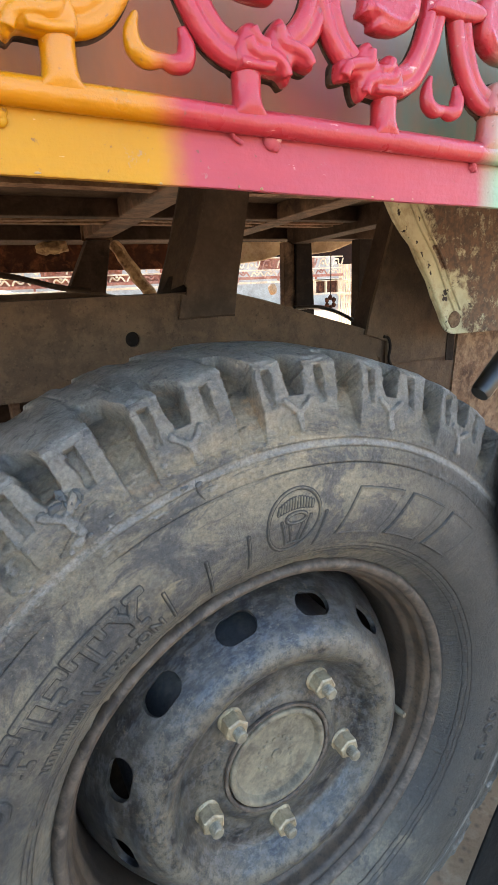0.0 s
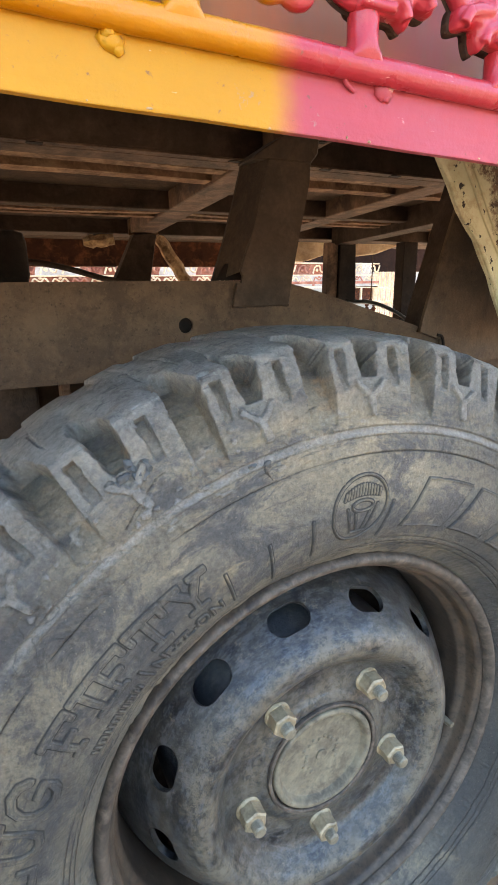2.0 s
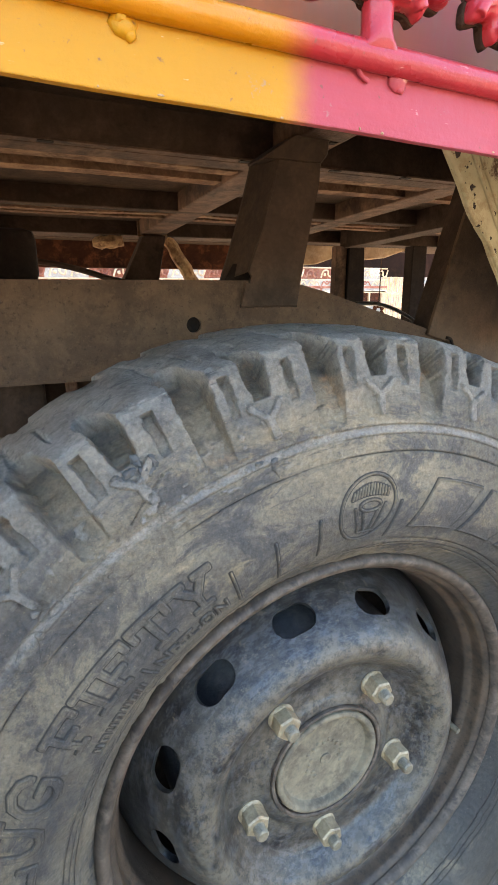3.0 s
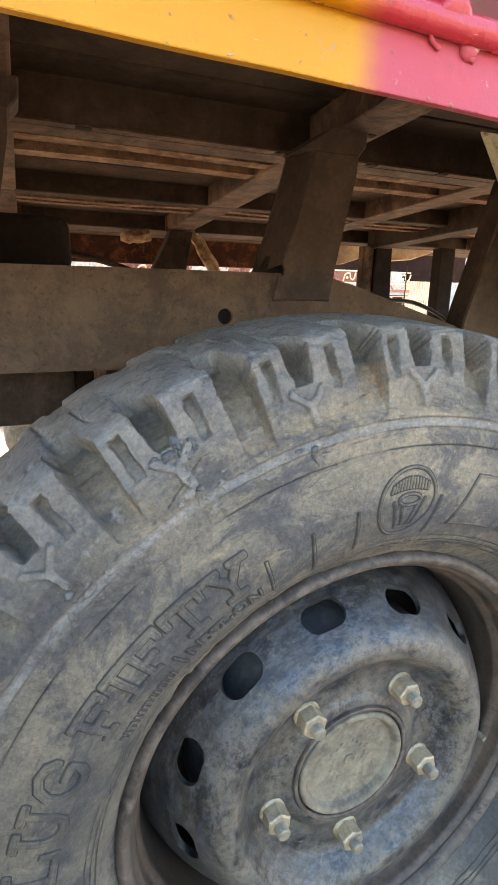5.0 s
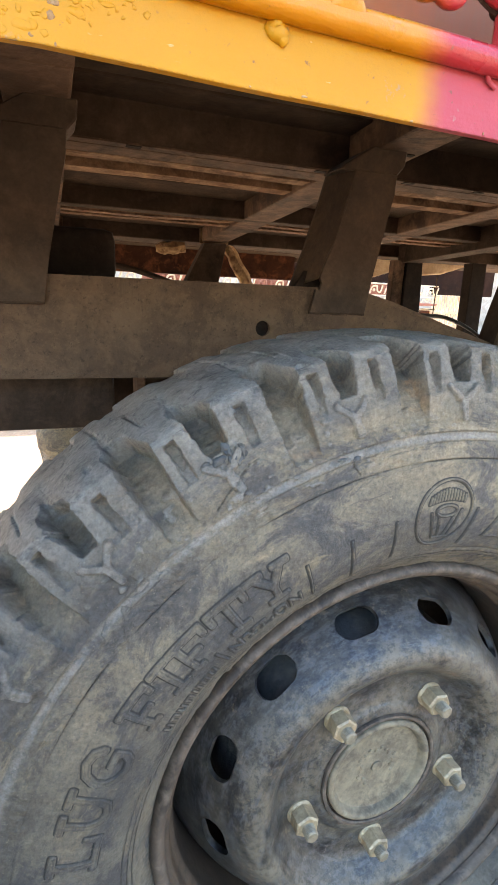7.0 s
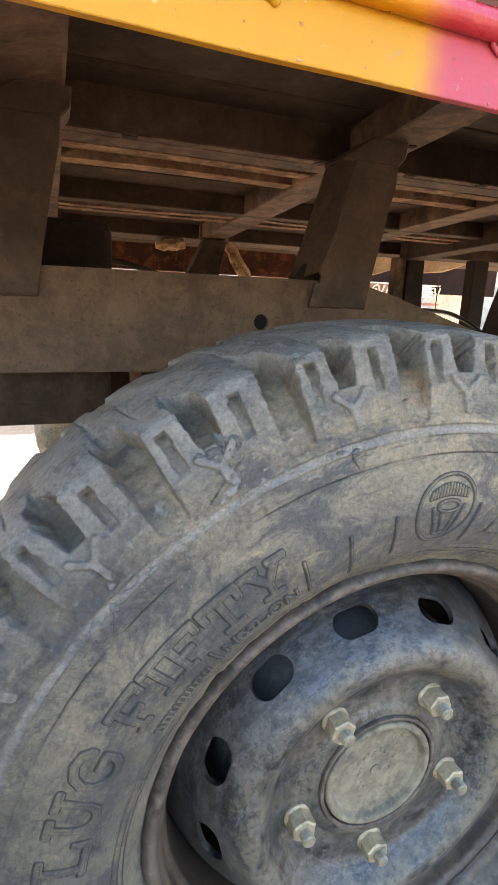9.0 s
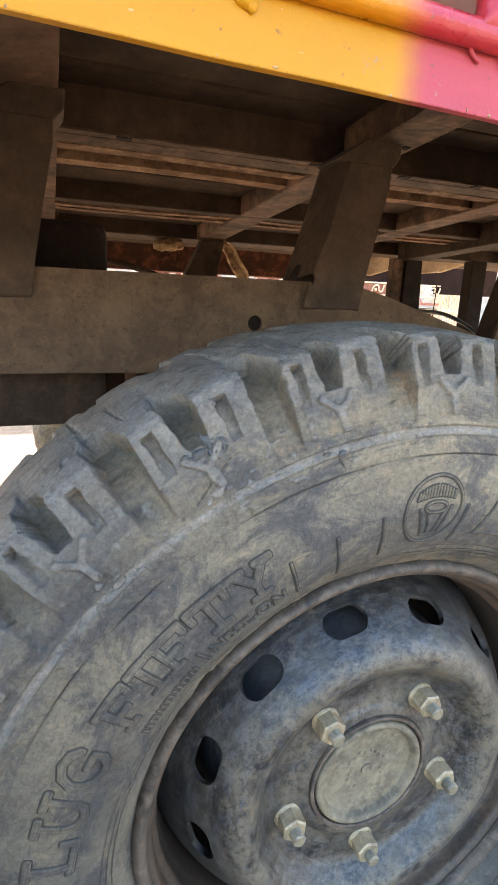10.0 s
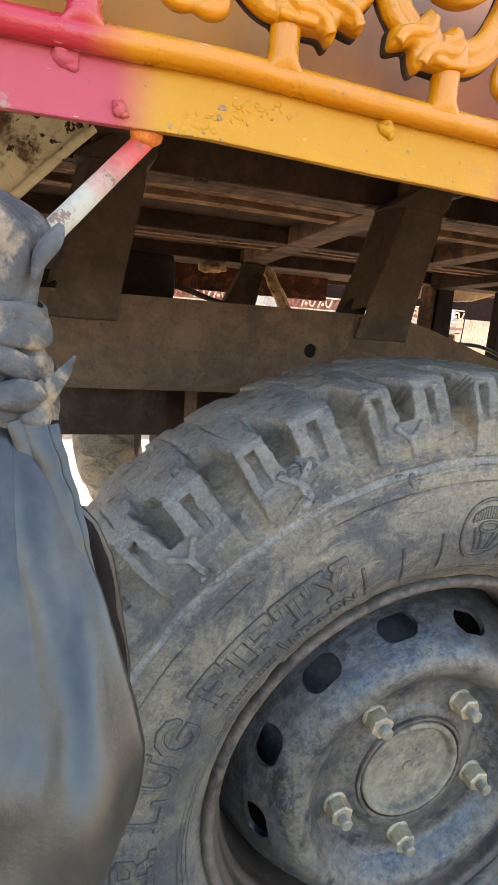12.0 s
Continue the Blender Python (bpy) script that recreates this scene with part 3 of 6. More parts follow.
def build_tyre(parent):
    side_n, tread_n = len(SIDEWALL), len(FLOOR)
    # stations along the half profile, closer together on the shoulder
    knots = np.concatenate([np.arange(0, side_n - 3, 1 / 6), np.arange(side_n - 3, side_n - 1, 1 / 24), np.arange(side_n - 1, side_n + 4, 1 / 20), np.arange(side_n + 4, side_n + tread_n - 1 + 1e-6, 1 / 12)])
    far_knots = np.concatenate([np.arange(side_n + tread_n - 1 - 1 / 8, side_n - 1, -1 / 8), np.arange(side_n - 1, -0.5, -1.0)])

    def spread(half):
        fine = np.array([(p.x, p.y) for p in curve_points([(r, y, 0) for r, y in half], 40)])
        at = np.arange(len(fine)) / 40
        near = np.stack([np.interp(knots, at, fine[:, k]) for k in (0, 1)], 1)
        far = np.stack([np.interp(far_knots, at, fine[:, k]) for k in (0, 1)], 1)
        far[:, 1] = 2 * TYRE_MID - far[:, 1]
        return np.concatenate([near, far])

    lo, hi = spread(SIDEWALL + FLOOR), spread(SIDEWALL + LUGTOP)
    across = np.concatenate([knots, far_knots])
    n_s = len(lo)
    near = np.arange(n_s) < len(knots)
    t = np.clip((across - (side_n - 1)) / tread_n, 0, 1)
    ang = np.concatenate([np.arange(-122, 62, 0.09), np.arange(62, 130, 0.16), np.arange(130, 238, 0.4)])
    n_a = len(ang)
    turn_at, along = ((ang + 180) / 360) % 1.0, np.arange(n_s) / n_s
    rng = np.random.default_rng(5)
    # the lugs' pitch is a little uneven
    even = np.interp(ang, [-122, -50, -35, -19.4, -5.2, 9.4, 25, 40, 238], [-122, -50, -35, -20, -5, 10, 25, 40, 238])
    wob = (value_noise(rng, turn_at, along, 300, 14) * 0.08 + value_noise(rng, turn_at, along, 1500, 70) * 0.075) * np.where(near & (t < 0.9), 1.0, 0.3)[None, :]
    skew = np.where(near, -2.0 * np.clip((t - 0.62) / 0.38, 0, 1), 7.5 + 2.0 * np.clip((t - 0.62) / 0.38, 0, 1))
    deg = (even[:, None] - GROOVE_AT - skew[None, :] + wob + 1.9) % TREAD_PERIOD - 1.9

    def over(ts, vs):
        return np.interp(t, ts, vs)[None, :]

    def band(a, b, soft=0.10):
        """1 between the bearings a and b, measured from the middle of the groove."""
        d = np.minimum(deg - a, b - deg)
        for k in (-TREAD_PERIOD, TREAD_PERIOD):
            d = np.maximum(d, np.minimum(deg + k - a, b - deg - k))
        return np.clip((d + soft) / (2 * soft), 0, 1)

    groove = band(over([0, 0.2, 0.5, 0.80, 0.84, 1], [-1.75, -1.85, -1.75, -1.35, -0.40, -0.30]), over([0, 0.2, 0.5, 0.84, 0.88, 1], [1.45, 1.75, 1.95, 1.75, 0.35, 0.30]), 0.13)
    groove = groove * over([0.0, 0.085, 0.115, 0.20, 0.35, 0.5, 0.62, 0.82, 0.86, 0.90, 0.97, 1.0], [0, 0.0, 0.30, 0.72, 0.92, 1.0, 0.95, 0.85, 0.50, 0.12, 0.05, 0])
    notch = band(over([0.3, 0.36, 0.5, 0.78, 0.83, 1], [6.1, 5.8, 5.5, 5.7, 6.6, 6.7]), over([0.3, 0.36, 0.5, 0.74, 0.79, 1], [7.7, 8.1, 8.4, 8.3, 7.3, 7.2]), 0.13)
    notch = notch * over([0.305, 0.335, 0.42, 0.52, 0.62, 0.78, 0.82, 0.86, 0.95], [0, 0.55, 0.80, 0.92, 0.90, 0.72, 0.40, 0.08, 0])
    sipes = np.maximum(band(2.95, 4.05, 0.06), band(10.05, 11.15, 0.06)) * over([0.256, 0.268, 0.36, 0.478, 0.486], [0, 0.18, 0.65, 1.05, 0])
    calmer = np.where(near, 1.0, 0.16)[None, :]
    groove, notch = groove * calmer, notch * calmer
    centre_line = 0.07 * band(3.4, 3.8) * over([0.76, 0.80], [0, 1])
    fade = over([0.0, 0.05], [0, 1])
    h = fade * (1 - np.maximum.reduce([groove, notch, centre_line]))
    pos = lo[None] * (1 - h[..., None]) + hi[None] * h[..., None]
    tang = np.gradient(hi, axis=0)
    nrm = np.stack([tang[:, 1], -tang[:, 0]], 1)
    nrm /= np.linalg.norm(nrm, axis=1)[:, None] + 1e-9
    r_side = hi[:, 0]
    front = near & (t < 0.6)
    extra = np.zeros((n_a, n_s))

    def step(r0, width):
        return 0.5 + 0.5 * np.tanh((r_side - r0) / width)

    extra -= 0.0115 * sipes * h
    # stepped rings below the lugs and round the bead
    ring = 0.0011 * (step(0.3585, 0.0005) - step(0.3640, 0.0016)) + 0.0012 * (step(0.3508, 0.0006) - step(0.3585, 0.0030)) - 0.0012 * np.exp(-((r_side - 0.3368) / 0.0006) ** 2) + 0.0006 * (step(0.3370, 0.0004) - step(0.3440, 0.0030))
    ring += np.exp(-((r_side - 0.2475) / 0.0014) ** 2) * 0.0012 + np.exp(-((r_side - 0.2525) / 0.0014) ** 2) * 0.0012 - np.exp(-((r_side - 0.2565) / 0.0010) ** 2) * 0.0009
    broken = np.clip(0.75 + 0.5 * value_noise(rng, turn_at, along, 60, 4), 0.25, 1.2)
    extra += ring[None, :] * front[None, :] * broken
    calm = np.where((r_side > 0.255) & (r_side < 0.335), 0.25, 1.0)[None, :]
    extra += calm * (value_noise(rng, turn_at, along, 90, 12) * 0.00045 + value_noise(rng, turn_at, along, 420, 50) * 0.00022 * over([0.5, 0.7], [1.6, 0.7]) + value_noise(rng, turn_at, along, 1300, 110) * 0.00010 * over([0.5, 0.7], [1.3, 0.4]))
    # heavier scuffs and flaked skin between the lugs' feet and the first ring
    scab = np.clip((value_noise(rng, turn_at, along, 520, 80) + 0.7 * value_noise(rng, turn_at, along, 150, 30) - 1.0) * 1.6, 0, 1)
    scab_zone = np.interp(r_side, [0.340, 0.346, 0.365, 0.392, 0.402], [0, 0.7, 1.0, 0.8, 0])[None, :] * front[None, :]
    scab_zone = scab_zone * np.clip(1.3 - np.abs(ang + 24) / 28, 0.12, 1)[:, None]
    extra += 0.0016 * scab * scab_zone
    # each lug's crown is worn down towards its edges
    worn_edge = np.minimum(np.abs(((deg + 3.75) % 7.5) - 3.75) / 3.75, 1.0)
    extra -= 0.0026 * (1 - worn_edge) ** 2.2 * over([0.66, 0.80, 1.0], [0, 1, 1]) * h
    # the raised forked mark under each notch
    u = (deg - 6.95) * math.pi / 180 * 0.385
    v = (np.broadcast_to(r_side[None, :], u.shape)) - 0.368

    def stroke(u0, v0, u1, v1, half):
        du, dv = u1 - u0, v1 - v0
        k = np.clip(((u - u0) * du + (v - v0) * dv) / (du * du + dv * dv), 0, 1)
        d = np.hypot(u - u0 - k * du, v - v0 - k * dv)
        return np.clip((half + 0.0006 - d) / 0.0010, 0, 1)

    fork = np.maximum.reduce([stroke(0.001, 0.001, -0.001, 0.013, 0.0030), stroke(-0.001, 0.013, -0.0125, 0.0235, 0.0024), stroke(-0.001, 0.013, 0.0115, 0.0235, 0.0024)]) * (near & (t < 0.5))[None, :]
    extra += 0.0026 * fork
    # cracks in the shoulder
    cracks = np.zeros_like(extra)
    for a0, r0, a1, r1 in ((-31.0, 0.3645, -28.4, 0.3720), (-28.4, 0.3720, -26.0, 0.3795), (-26.0, 0.3795, -24.9, 0.3800), (-14.3, 0.3560, -14.6, 0.3470), (-14.6, 0.3470, -14.0, 0.3395), (-9.6, 0.3745, -4.6, 0.3820)):
        x0, x1 = radians(a0) * 0.37, radians(a1) * 0.37
        px, py = np.radians(even)[:, None] * 0.37, r_side[None, :]
        k = np.clip(((px - x0) * (x1 - x0) + (py - r0) * (r1 - r0)) / ((x1 - x0) ** 2 + (r1 - r0) ** 2), 0, 1)
        d = np.hypot(px - x0 - k * (x1 - x0), py - r0 - k * (r1 - r0)) + 0.0003 * value_noise(rng, turn_at, along, 900, 90)
        cracks = np.maximum(cracks, np.clip((0.0006 - d) / 0.0005, 0, 1) * front[None, :])
    extra -= 0.0014 * cracks
    # torn rubber here and there
    torn = np.clip(value_noise(rng, turn_at, along, 260, 34) - 1.45, 0, 0.5) * 2
    torn = np.minimum(torn * 3.0, 1)
    extra -= 0.0045 * torn * over([0.44, 0.52, 0.66, 0.8, 1.0], [0.0, 1.0, 0.8, 0.3, 0.1]) * h
    pos = pos + extra[..., None] * nrm[None]
    rad, dep = pos[..., 0], pos[..., 1]
    a = np.radians(ang)[:, None]
    x, y, z = rad * np.sin(a), dep, rad * np.cos(a) + WHEEL.z
    # the tyre stands on the ground, a little flattened
    z = np.maximum(z, 0.004 + 0.02 * np.clip(0.01 - z, 0, 1))
    verts = np.stack([x, y, z], -1).reshape(-1, 3)
    i = np.arange(n_a)[:, None] * n_s + np.arange(n_s - 1)[None, :]
    j = ((np.arange(n_a)[:, None] + 1) % n_a) * n_s + np.arange(n_s - 1)[None, :]
    faces = np.stack([i, i + 1, j + 1, j], -1).reshape(-1, 4)
    me = bpy.data.meshes.new("tyre")
    me.vertices.add(len(verts))
    me.vertices.foreach_set("co", (verts * S).ravel())
    me.loops.add(faces.size)
    me.loops.foreach_set("vertex_index", faces.ravel())
    me.polygons.add(len(faces))
    me.polygons.foreach_set("loop_start", np.arange(len(faces)) * 4)
    me.polygons.foreach_set("use_smooth", np.ones(len(faces), bool))
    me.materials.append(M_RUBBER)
    me.update(calc_edges=True)
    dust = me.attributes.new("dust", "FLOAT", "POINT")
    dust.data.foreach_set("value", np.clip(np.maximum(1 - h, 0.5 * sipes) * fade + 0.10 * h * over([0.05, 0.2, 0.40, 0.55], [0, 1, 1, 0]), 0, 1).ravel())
    rub = me.attributes.new("rub", "FLOAT", "POINT")
    rub.data.foreach_set("value", np.clip(np.maximum.reduce([h * over([0.14, 0.30, 0.50, 0.62], [0, 0.35, 0.55, 0.9]), 0.5 * fork, 0.75 * scab * scab_zone, 0.6 * np.broadcast_to((np.exp(-((r_side - 0.3545) / 0.0040) ** 2) * front)[None, :], h.shape)]), 0, 1).ravel())
    line = me.attributes.new("line", "FLOAT", "POINT")
    line.data.foreach_set("value", np.broadcast_to(0.9 * np.exp(-((r_side - 0.3368) / 0.0007) ** 2) + 0.5 * np.exp(-((r_side - 0.3506) / 0.0006) ** 2) + 0.4 * np.exp(-((r_side - 0.3583) / 0.0006) ** 2), (n_a, n_s)).ravel() * np.broadcast_to(front, (n_a, n_s)).ravel() * np.clip(broken, 0, 1).ravel() + 0.55 * cracks.ravel())
    ob = new("tyre", me)
    ob.parent = parent
    ob.matrix_parent_inverse = Matrix.Translation(parent.location).inverted()
    ob["label"] = "dusty worn black lug tyre"
    return ob


wheel = thing("truck_wheel", (0, 0.09, 0), "dusty black steel truck wheel with a worn lug tyre", "wheel")
tyre = build_tyre(wheel)


def torn_flake(angle, r, w, h, seed):
    """A curl of torn rubber standing off the shoulder."""
    bm = bmesh.new()
    made = bmesh.ops.create_icosphere(bm, subdivisions=3, radius=1.0)["verts"]
    a = radians(angle)
    out, side_way, up = Vector((0.0, -0.94, 0.0)) + 0.3 * Vector((math.sin(a), 0, math.cos(a))), Vector((math.cos(a), 0, -math.sin(a))), Vector((math.sin(a), 0.3, math.cos(a)))
    fine = np.array(SIDEWALL + LUGTOP)
    c = Vector((r * math.sin(a), float(np.interp(r, fine[:, 0], fine[:, 1])), WHEEL.z + r * math.cos(a)))
    for v in made:
        p = v.co.copy()
        k = 1 + 0.45 * noise.noise(p * 1.7 + Vector((seed, 0, 0)))
        v.co = c + side_way * (p.x * w * k) + up * (p.y * h * k) + out * (0.0026 * p.z * k + 0.0016 * noise.noise(p * 2.5 + Vector((0, seed, 0))))
    part("torn_flake", bm, M_EDGE, tyre, "torn blue-grey curl of rubber", True, 60)


for spec in ((-26.6, 0.3870, 0.0055, 0.0045, 1.0), (-27.0, 0.3950, 0.0035, 0.0055, 2.4), (-28.3, 0.3915, 0.0060, 0.0030, 3.7), (-25.6, 0.3905, 0.0028, 0.0050, 5.2), (-29.4, 0.3935, 0.0040, 0.0022, 6.6), (-13.8, 0.3520, 0.0050, 0.0022, 8.1), (-15.6, 0.3545, 0.0045, 0.0020, 9.3)):
    torn_flake(*spec)


SERIF = {
    "F": (0.88, [[(0.2, 0.11), (0.2, 0.89)], [(0.08, 0.11), (0.32, 0.11)], [(0.06, 0.89), (0.76, 0.89), (0.76, 0.72)], [(0.2, 0.50), (0.50, 0.50)]]),
    "I": (0.50, [[(0.25, 0.11), (0.25, 0.89)], [(0.07, 0.11), (0.43, 0.11)], [(0.07, 0.89), (0.43, 0.89)]]),
    "T": (0.92, [[(0.46, 0.11), (0.46, 0.89)], [(0.28, 0.11), (0.64, 0.11)], [(0.09, 0.68), (0.09, 0.89), (0.83, 0.89), (0.83, 0.68)]]),
    "Y": (0.98, [[(0.49, 0.11), (0.49, 0.45)], [(0.20, 0.89), (0.49, 0.45), (0.78, 0.89)], [(0.06, 0.89), (0.34, 0.89)], [(0.64, 0.89), (0.92, 0.89)], [(0.31, 0.11), (0.67, 0.11)]]),
    "L": (0.86, [[(0.2, 0.11), (0.2, 0.89)], [(0.06, 0.89), (0.40, 0.89)], [(0.06, 0.11), (0.76, 0.11), (0.76, 0.34)]]),
    "U": (0.98, [[(0.22, 0.89), (0.22, 0.36), (0.31, 0.17), (0.49, 0.11), (0.67, 0.17), (0.76, 0.36), (0.76, 0.89)], [(0.08, 0.89), (0.36, 0.89)], [(0.62, 0.89), (0.90, 0.89)]]),
    "G": (0.96, [[(0.80, 0.70), (0.68, 0.84), (0.48, 0.89), (0.26, 0.80), (0.15, 0.62), (0.15, 0.38), (0.26, 0.20), (0.48, 0.11), (0.70, 0.16), (0.80, 0.28), (0.80, 0.45), (0.54, 0.45)]]),
    "S": (0.90, [[(0.76, 0.70), (0.66, 0.85), (0.44, 0.89), (0.22, 0.82), (0.17, 0.67), (0.30, 0.55), (0.60, 0.46), (0.74, 0.33), (0.68, 0.17), (0.46, 0.11), (0.24, 0.15), (0.13, 0.30)]]),
    "P": (0.90, [[(0.2, 0.11), (0.2, 0.89)], [(0.06, 0.11), (0.42, 0.11)], [(0.06, 0.89), (0.58, 0.89), (0.76, 0.80), (0.78, 0.66), (0.74, 0.54), (0.58, 0.46), (0.2, 0.46)]]),
    "E": (0.88, [[(0.2, 0.11), (0.2, 0.89)], [(0.06, 0.89), (0.76, 0.89), (0.76, 0.72)], [(0.2, 0.5), (0.56, 0.5)], [(0.06, 0.11), (0.76, 0.11), (0.76, 0.28)]]),
    "R": (1.00, [[(0.2, 0.11), (0.2, 0.89)], [(0.06, 0.11), (0.40, 0.11)], [(0.06, 0.89), (0.56, 0.89), (0.74, 0.80), (0.74, 0.58), (0.56, 0.48), (0.2, 0.48)], [(0.50, 0.48), (0.76, 0.11), (0.94, 0.11)]]),
    "N": (0.90, [[(0.15, 0.0), (0.15, 1.0), (0.75, 0.0), (0.75, 1.0)]]),
    "O": (0.90, [[(0.3, 0.0), (0.15, 0.25), (0.15, 0.75), (0.3, 1.0), (0.6, 1.0), (0.75, 0.75), (0.75, 0.25), (0.6, 0.0), (0.3, 0.0)]]),
    "0": (0.80, [[(0.3, 0.0), (0.15, 0.25), (0.15, 0.75), (0.3, 1.0), (0.5, 1.0), (0.65, 0.75), (0.65, 0.25), (0.5, 0.0), (0.3, 0.0)]]),
    "1": (0.45, [[(0.1, 0.8), (0.25, 1.0), (0.25, 0.0)]]),
    "5": (0.80, [[(0.65, 1.0), (0.2, 1.0), (0.2, 0.58), (0.5, 0.6), (0.66, 0.42), (0.62, 0.12), (0.4, 0.0), (0.15, 0.08)]]),
    "7": (0.80, [[(0.12, 1.0), (0.68, 1.0), (0.3, 0.0)]]),
    ".": (0.35, [[(0.15, 0.0), (0.17, 0.04)]]),
    "-": (0.60, [[(0.12, 0.5), (0.48, 0.5)]]),
}


def word_strokes(word, a0, a1, r0, r1):
    """The strokes of a word, as paths of angle and radius between the limits given."""
    total = sum(SERIF[c][0] for c in word) - 0.08
    out, x = [], 0.0
    for c in word:
        w, lines = SERIF[c]
        out += [[(a0 + (a1 - a0) * (x + px) / total, r0 + (r1 - r0) * py) for px, py in line] for line in lines]
        x += w
    return out


def relief(name, label, lines, half, face=0.0008, edge=0.0007, blocks=(), step=0.0006):
    """Moulded marks raised from the sidewall: a rubber skin whose height follows the distance to the strokes."""
    pts = [p for line in lines for p in line] + [p for b in blocks for p in b]
    pad = 0.006
    r0, r1 = min(p[1] for p in pts) - half - pad, max(p[1] for p in pts) + half + pad
    rm = (r0 + r1) / 2
    a0, a1 = (min(p[0] for p in pts) - math.degrees((half + pad) / rm), max(p[0] for p in pts) + math.degrees((half + pad) / rm))
    na, nr = int(radians(a1 - a0) * rm / step), int((r1 - r0) / step)
    aa, rr = np.meshgrid(np.linspace(a0, a1, na), np.linspace(r0, r1, nr), indexing="ij")
    u, v = np.radians(aa) * rm, rr
    sd = np.full(u.shape, 9.0)
    for line in lines:
        q = [(radians(a) * rm, r) for a, r in line]
        for (x0, y0), (x1, y1) in zip(q, q[1:]):
            dx, dy = x1 - x0, y1 - y0
            k = np.clip(((u - x0) * dx + (v - y0) * dy) / (dx * dx + dy * dy), 0, 1)
            ex, ey = np.abs(u - x0 - k * dx), np.abs(v - y0 - k * dy)
            sd = np.minimum(sd, 0.55 * np.hypot(ex, ey) + 0.45 * np.maximum(ex, ey) - half)
    for b in blocks:
        q = [(radians(a) * rm, r) for a, r in b]
        d = np.full(u.shape, -9.0)
        for (x0, y0), (x1, y1) in zip(q, q[1:] + q[:1]):
            ln = math.hypot(x1 - x0, y1 - y0)
            d = np.maximum(d, ((u - x0) * (y1 - y0) - (v - y0) * (x1 - x0)) / ln)
        sd = np.minimum(sd, d)
    lift = face * np.clip((0.0003 - sd) / 0.0007, 0, 1) + edge * np.exp(-((sd + 0.0005) / 0.0005) ** 2) - 0.0012 * np.clip((sd - 0.0012) / 0.0018, 0, 1)
    fine = curve_points([(p, q, 0) for p, q in SIDEWALL + LUGTOP], 8)
    dep = np.interp(rr, [p.x for p in fine], [p.y for p in fine]) - 0.0002 - lift
    a = np.radians(aa)
    co = np.stack([rr * np.sin(a), dep, WHEEL.z + rr * np.cos(a)], -1).reshape(-1, 3)
    keep = (sd < 0.0034).ravel()
    i = (np.arange(na - 1)[:, None] * nr + np.arange(nr - 1)[None, :]).ravel()
    quads = np.stack([i, i + 1, i + nr + 1, i + nr], -1)
    quads = quads[keep[quads].all(1)]
    used = np.unique(quads)
    index = np.zeros(len(co), int)
    index[used] = np.arange(len(used))
    ob = mesh_object(name, co[used].tolist(), index[quads].tolist(), M_RUBBER, tyre, label, True)
    dark = np.exp(-((sd - 0.0007) / 0.0005) ** 2) + 0.25 * np.exp(-((sd + 0.0013) / 0.0004) ** 2)
    att = ob.data.attributes.new("line", "FLOAT", "POINT")
    att.data.foreach_set("value", np.clip(dark * 1.4, 0, 1).ravel()[used])
    return ob


for word, a0, a1, r0, r1 in (("FIFTY", -56.8, -27.0, 0.2776, 0.3114), ("LUG", -81.0, -60.3, 0.2776, 0.3159), ("SUPER", -114.5, -85.2, 0.2776, 0.3159)):
    relief("lettering", "raised slab-serif word on the sidewall", word_strokes(word, a0, a1, r0, r1), 0.0026, 0.0013, 0.0004)
relief("small_lettering", "small raised word on the sidewall", word_strokes("NYLON", -41.0, -26.8, 0.2635, 0.2725), 0.0008, 0.0015, 0.0001, (), 0.0004)
relief("size_marking", "small raised size marking on the sidewall", word_strokes("7.00-15", 94.5, 113.5, 0.2880, 0.3020), 0.0013, 0.0018, 0.0002, (), 0.0004)


def bars(a0, a1, r0, r1, count, name):
    """Small unreadable writing, as short bars of its size."""
    step = (a1 - a0) / count
    lines = []
    for k in range(count):
        a = a0 + step * (k + 0.2)
        lines += [[(a, r0), (a + 0.1, r1)], [(a + step * 0.5, r0), (a + step * 0.5 + 0.1, r1)], [(a, (r0, r1)[k % 2]), (a + step * 0.5, (r0, r1)[k % 2])]]
    return relief(name, "row of small raised strokes on the sidewall", lines, 0.0006, 0.0012, 0.0001, (), 0.0004)


bars(-57, -44.0, 0.2625, 0.2685, 7, "marking")
bars(117, 130, 0.291, 0.302, 4, "marking")


def slant_block(a0, a1, lean):
    """A large raised block, leaning as the maker's mark does."""
    r0, r1 = 0.2715, 0.3150
    return [(a0, r0), (a1, r0), (a1 + lean, r1), (a0 + lean, r1)]


relief("maker_mark", "three raised plain slanted blocks on the sidewall", [], 0.001, 0.0014, 0.0010, [slant_block(8.6, 18.6, 3.8), slant_block(21.0, 30.0, 3.8), slant_block(33.0, 41.0, 3.8)])
oval = [(-0.8 + 5.0 * math.sin(k / 32 * 2 * math.pi) + 0.8 * math.cos(k / 32 * 2 * math.pi), 0.2940 + 0.0275 * math.cos(k / 32 * 2 * math.pi)) for k in range(33)]
inner = [(-0.4 + 1.9 * math.sin(k / 24 * 2 * math.pi), 0.2965 + 0.0045 * math.cos(k / 24 * 2 * math.pi)) for k in range(25)]
rays = [[(-3.6 + 0.52 * k, 0.3035 + 0.0022 * math.sin(k * 0.26)), (-3.2 + 0.50 * k, 0.3085 + 0.0052 * math.sin(k * 0.26))] for k in range(13)]
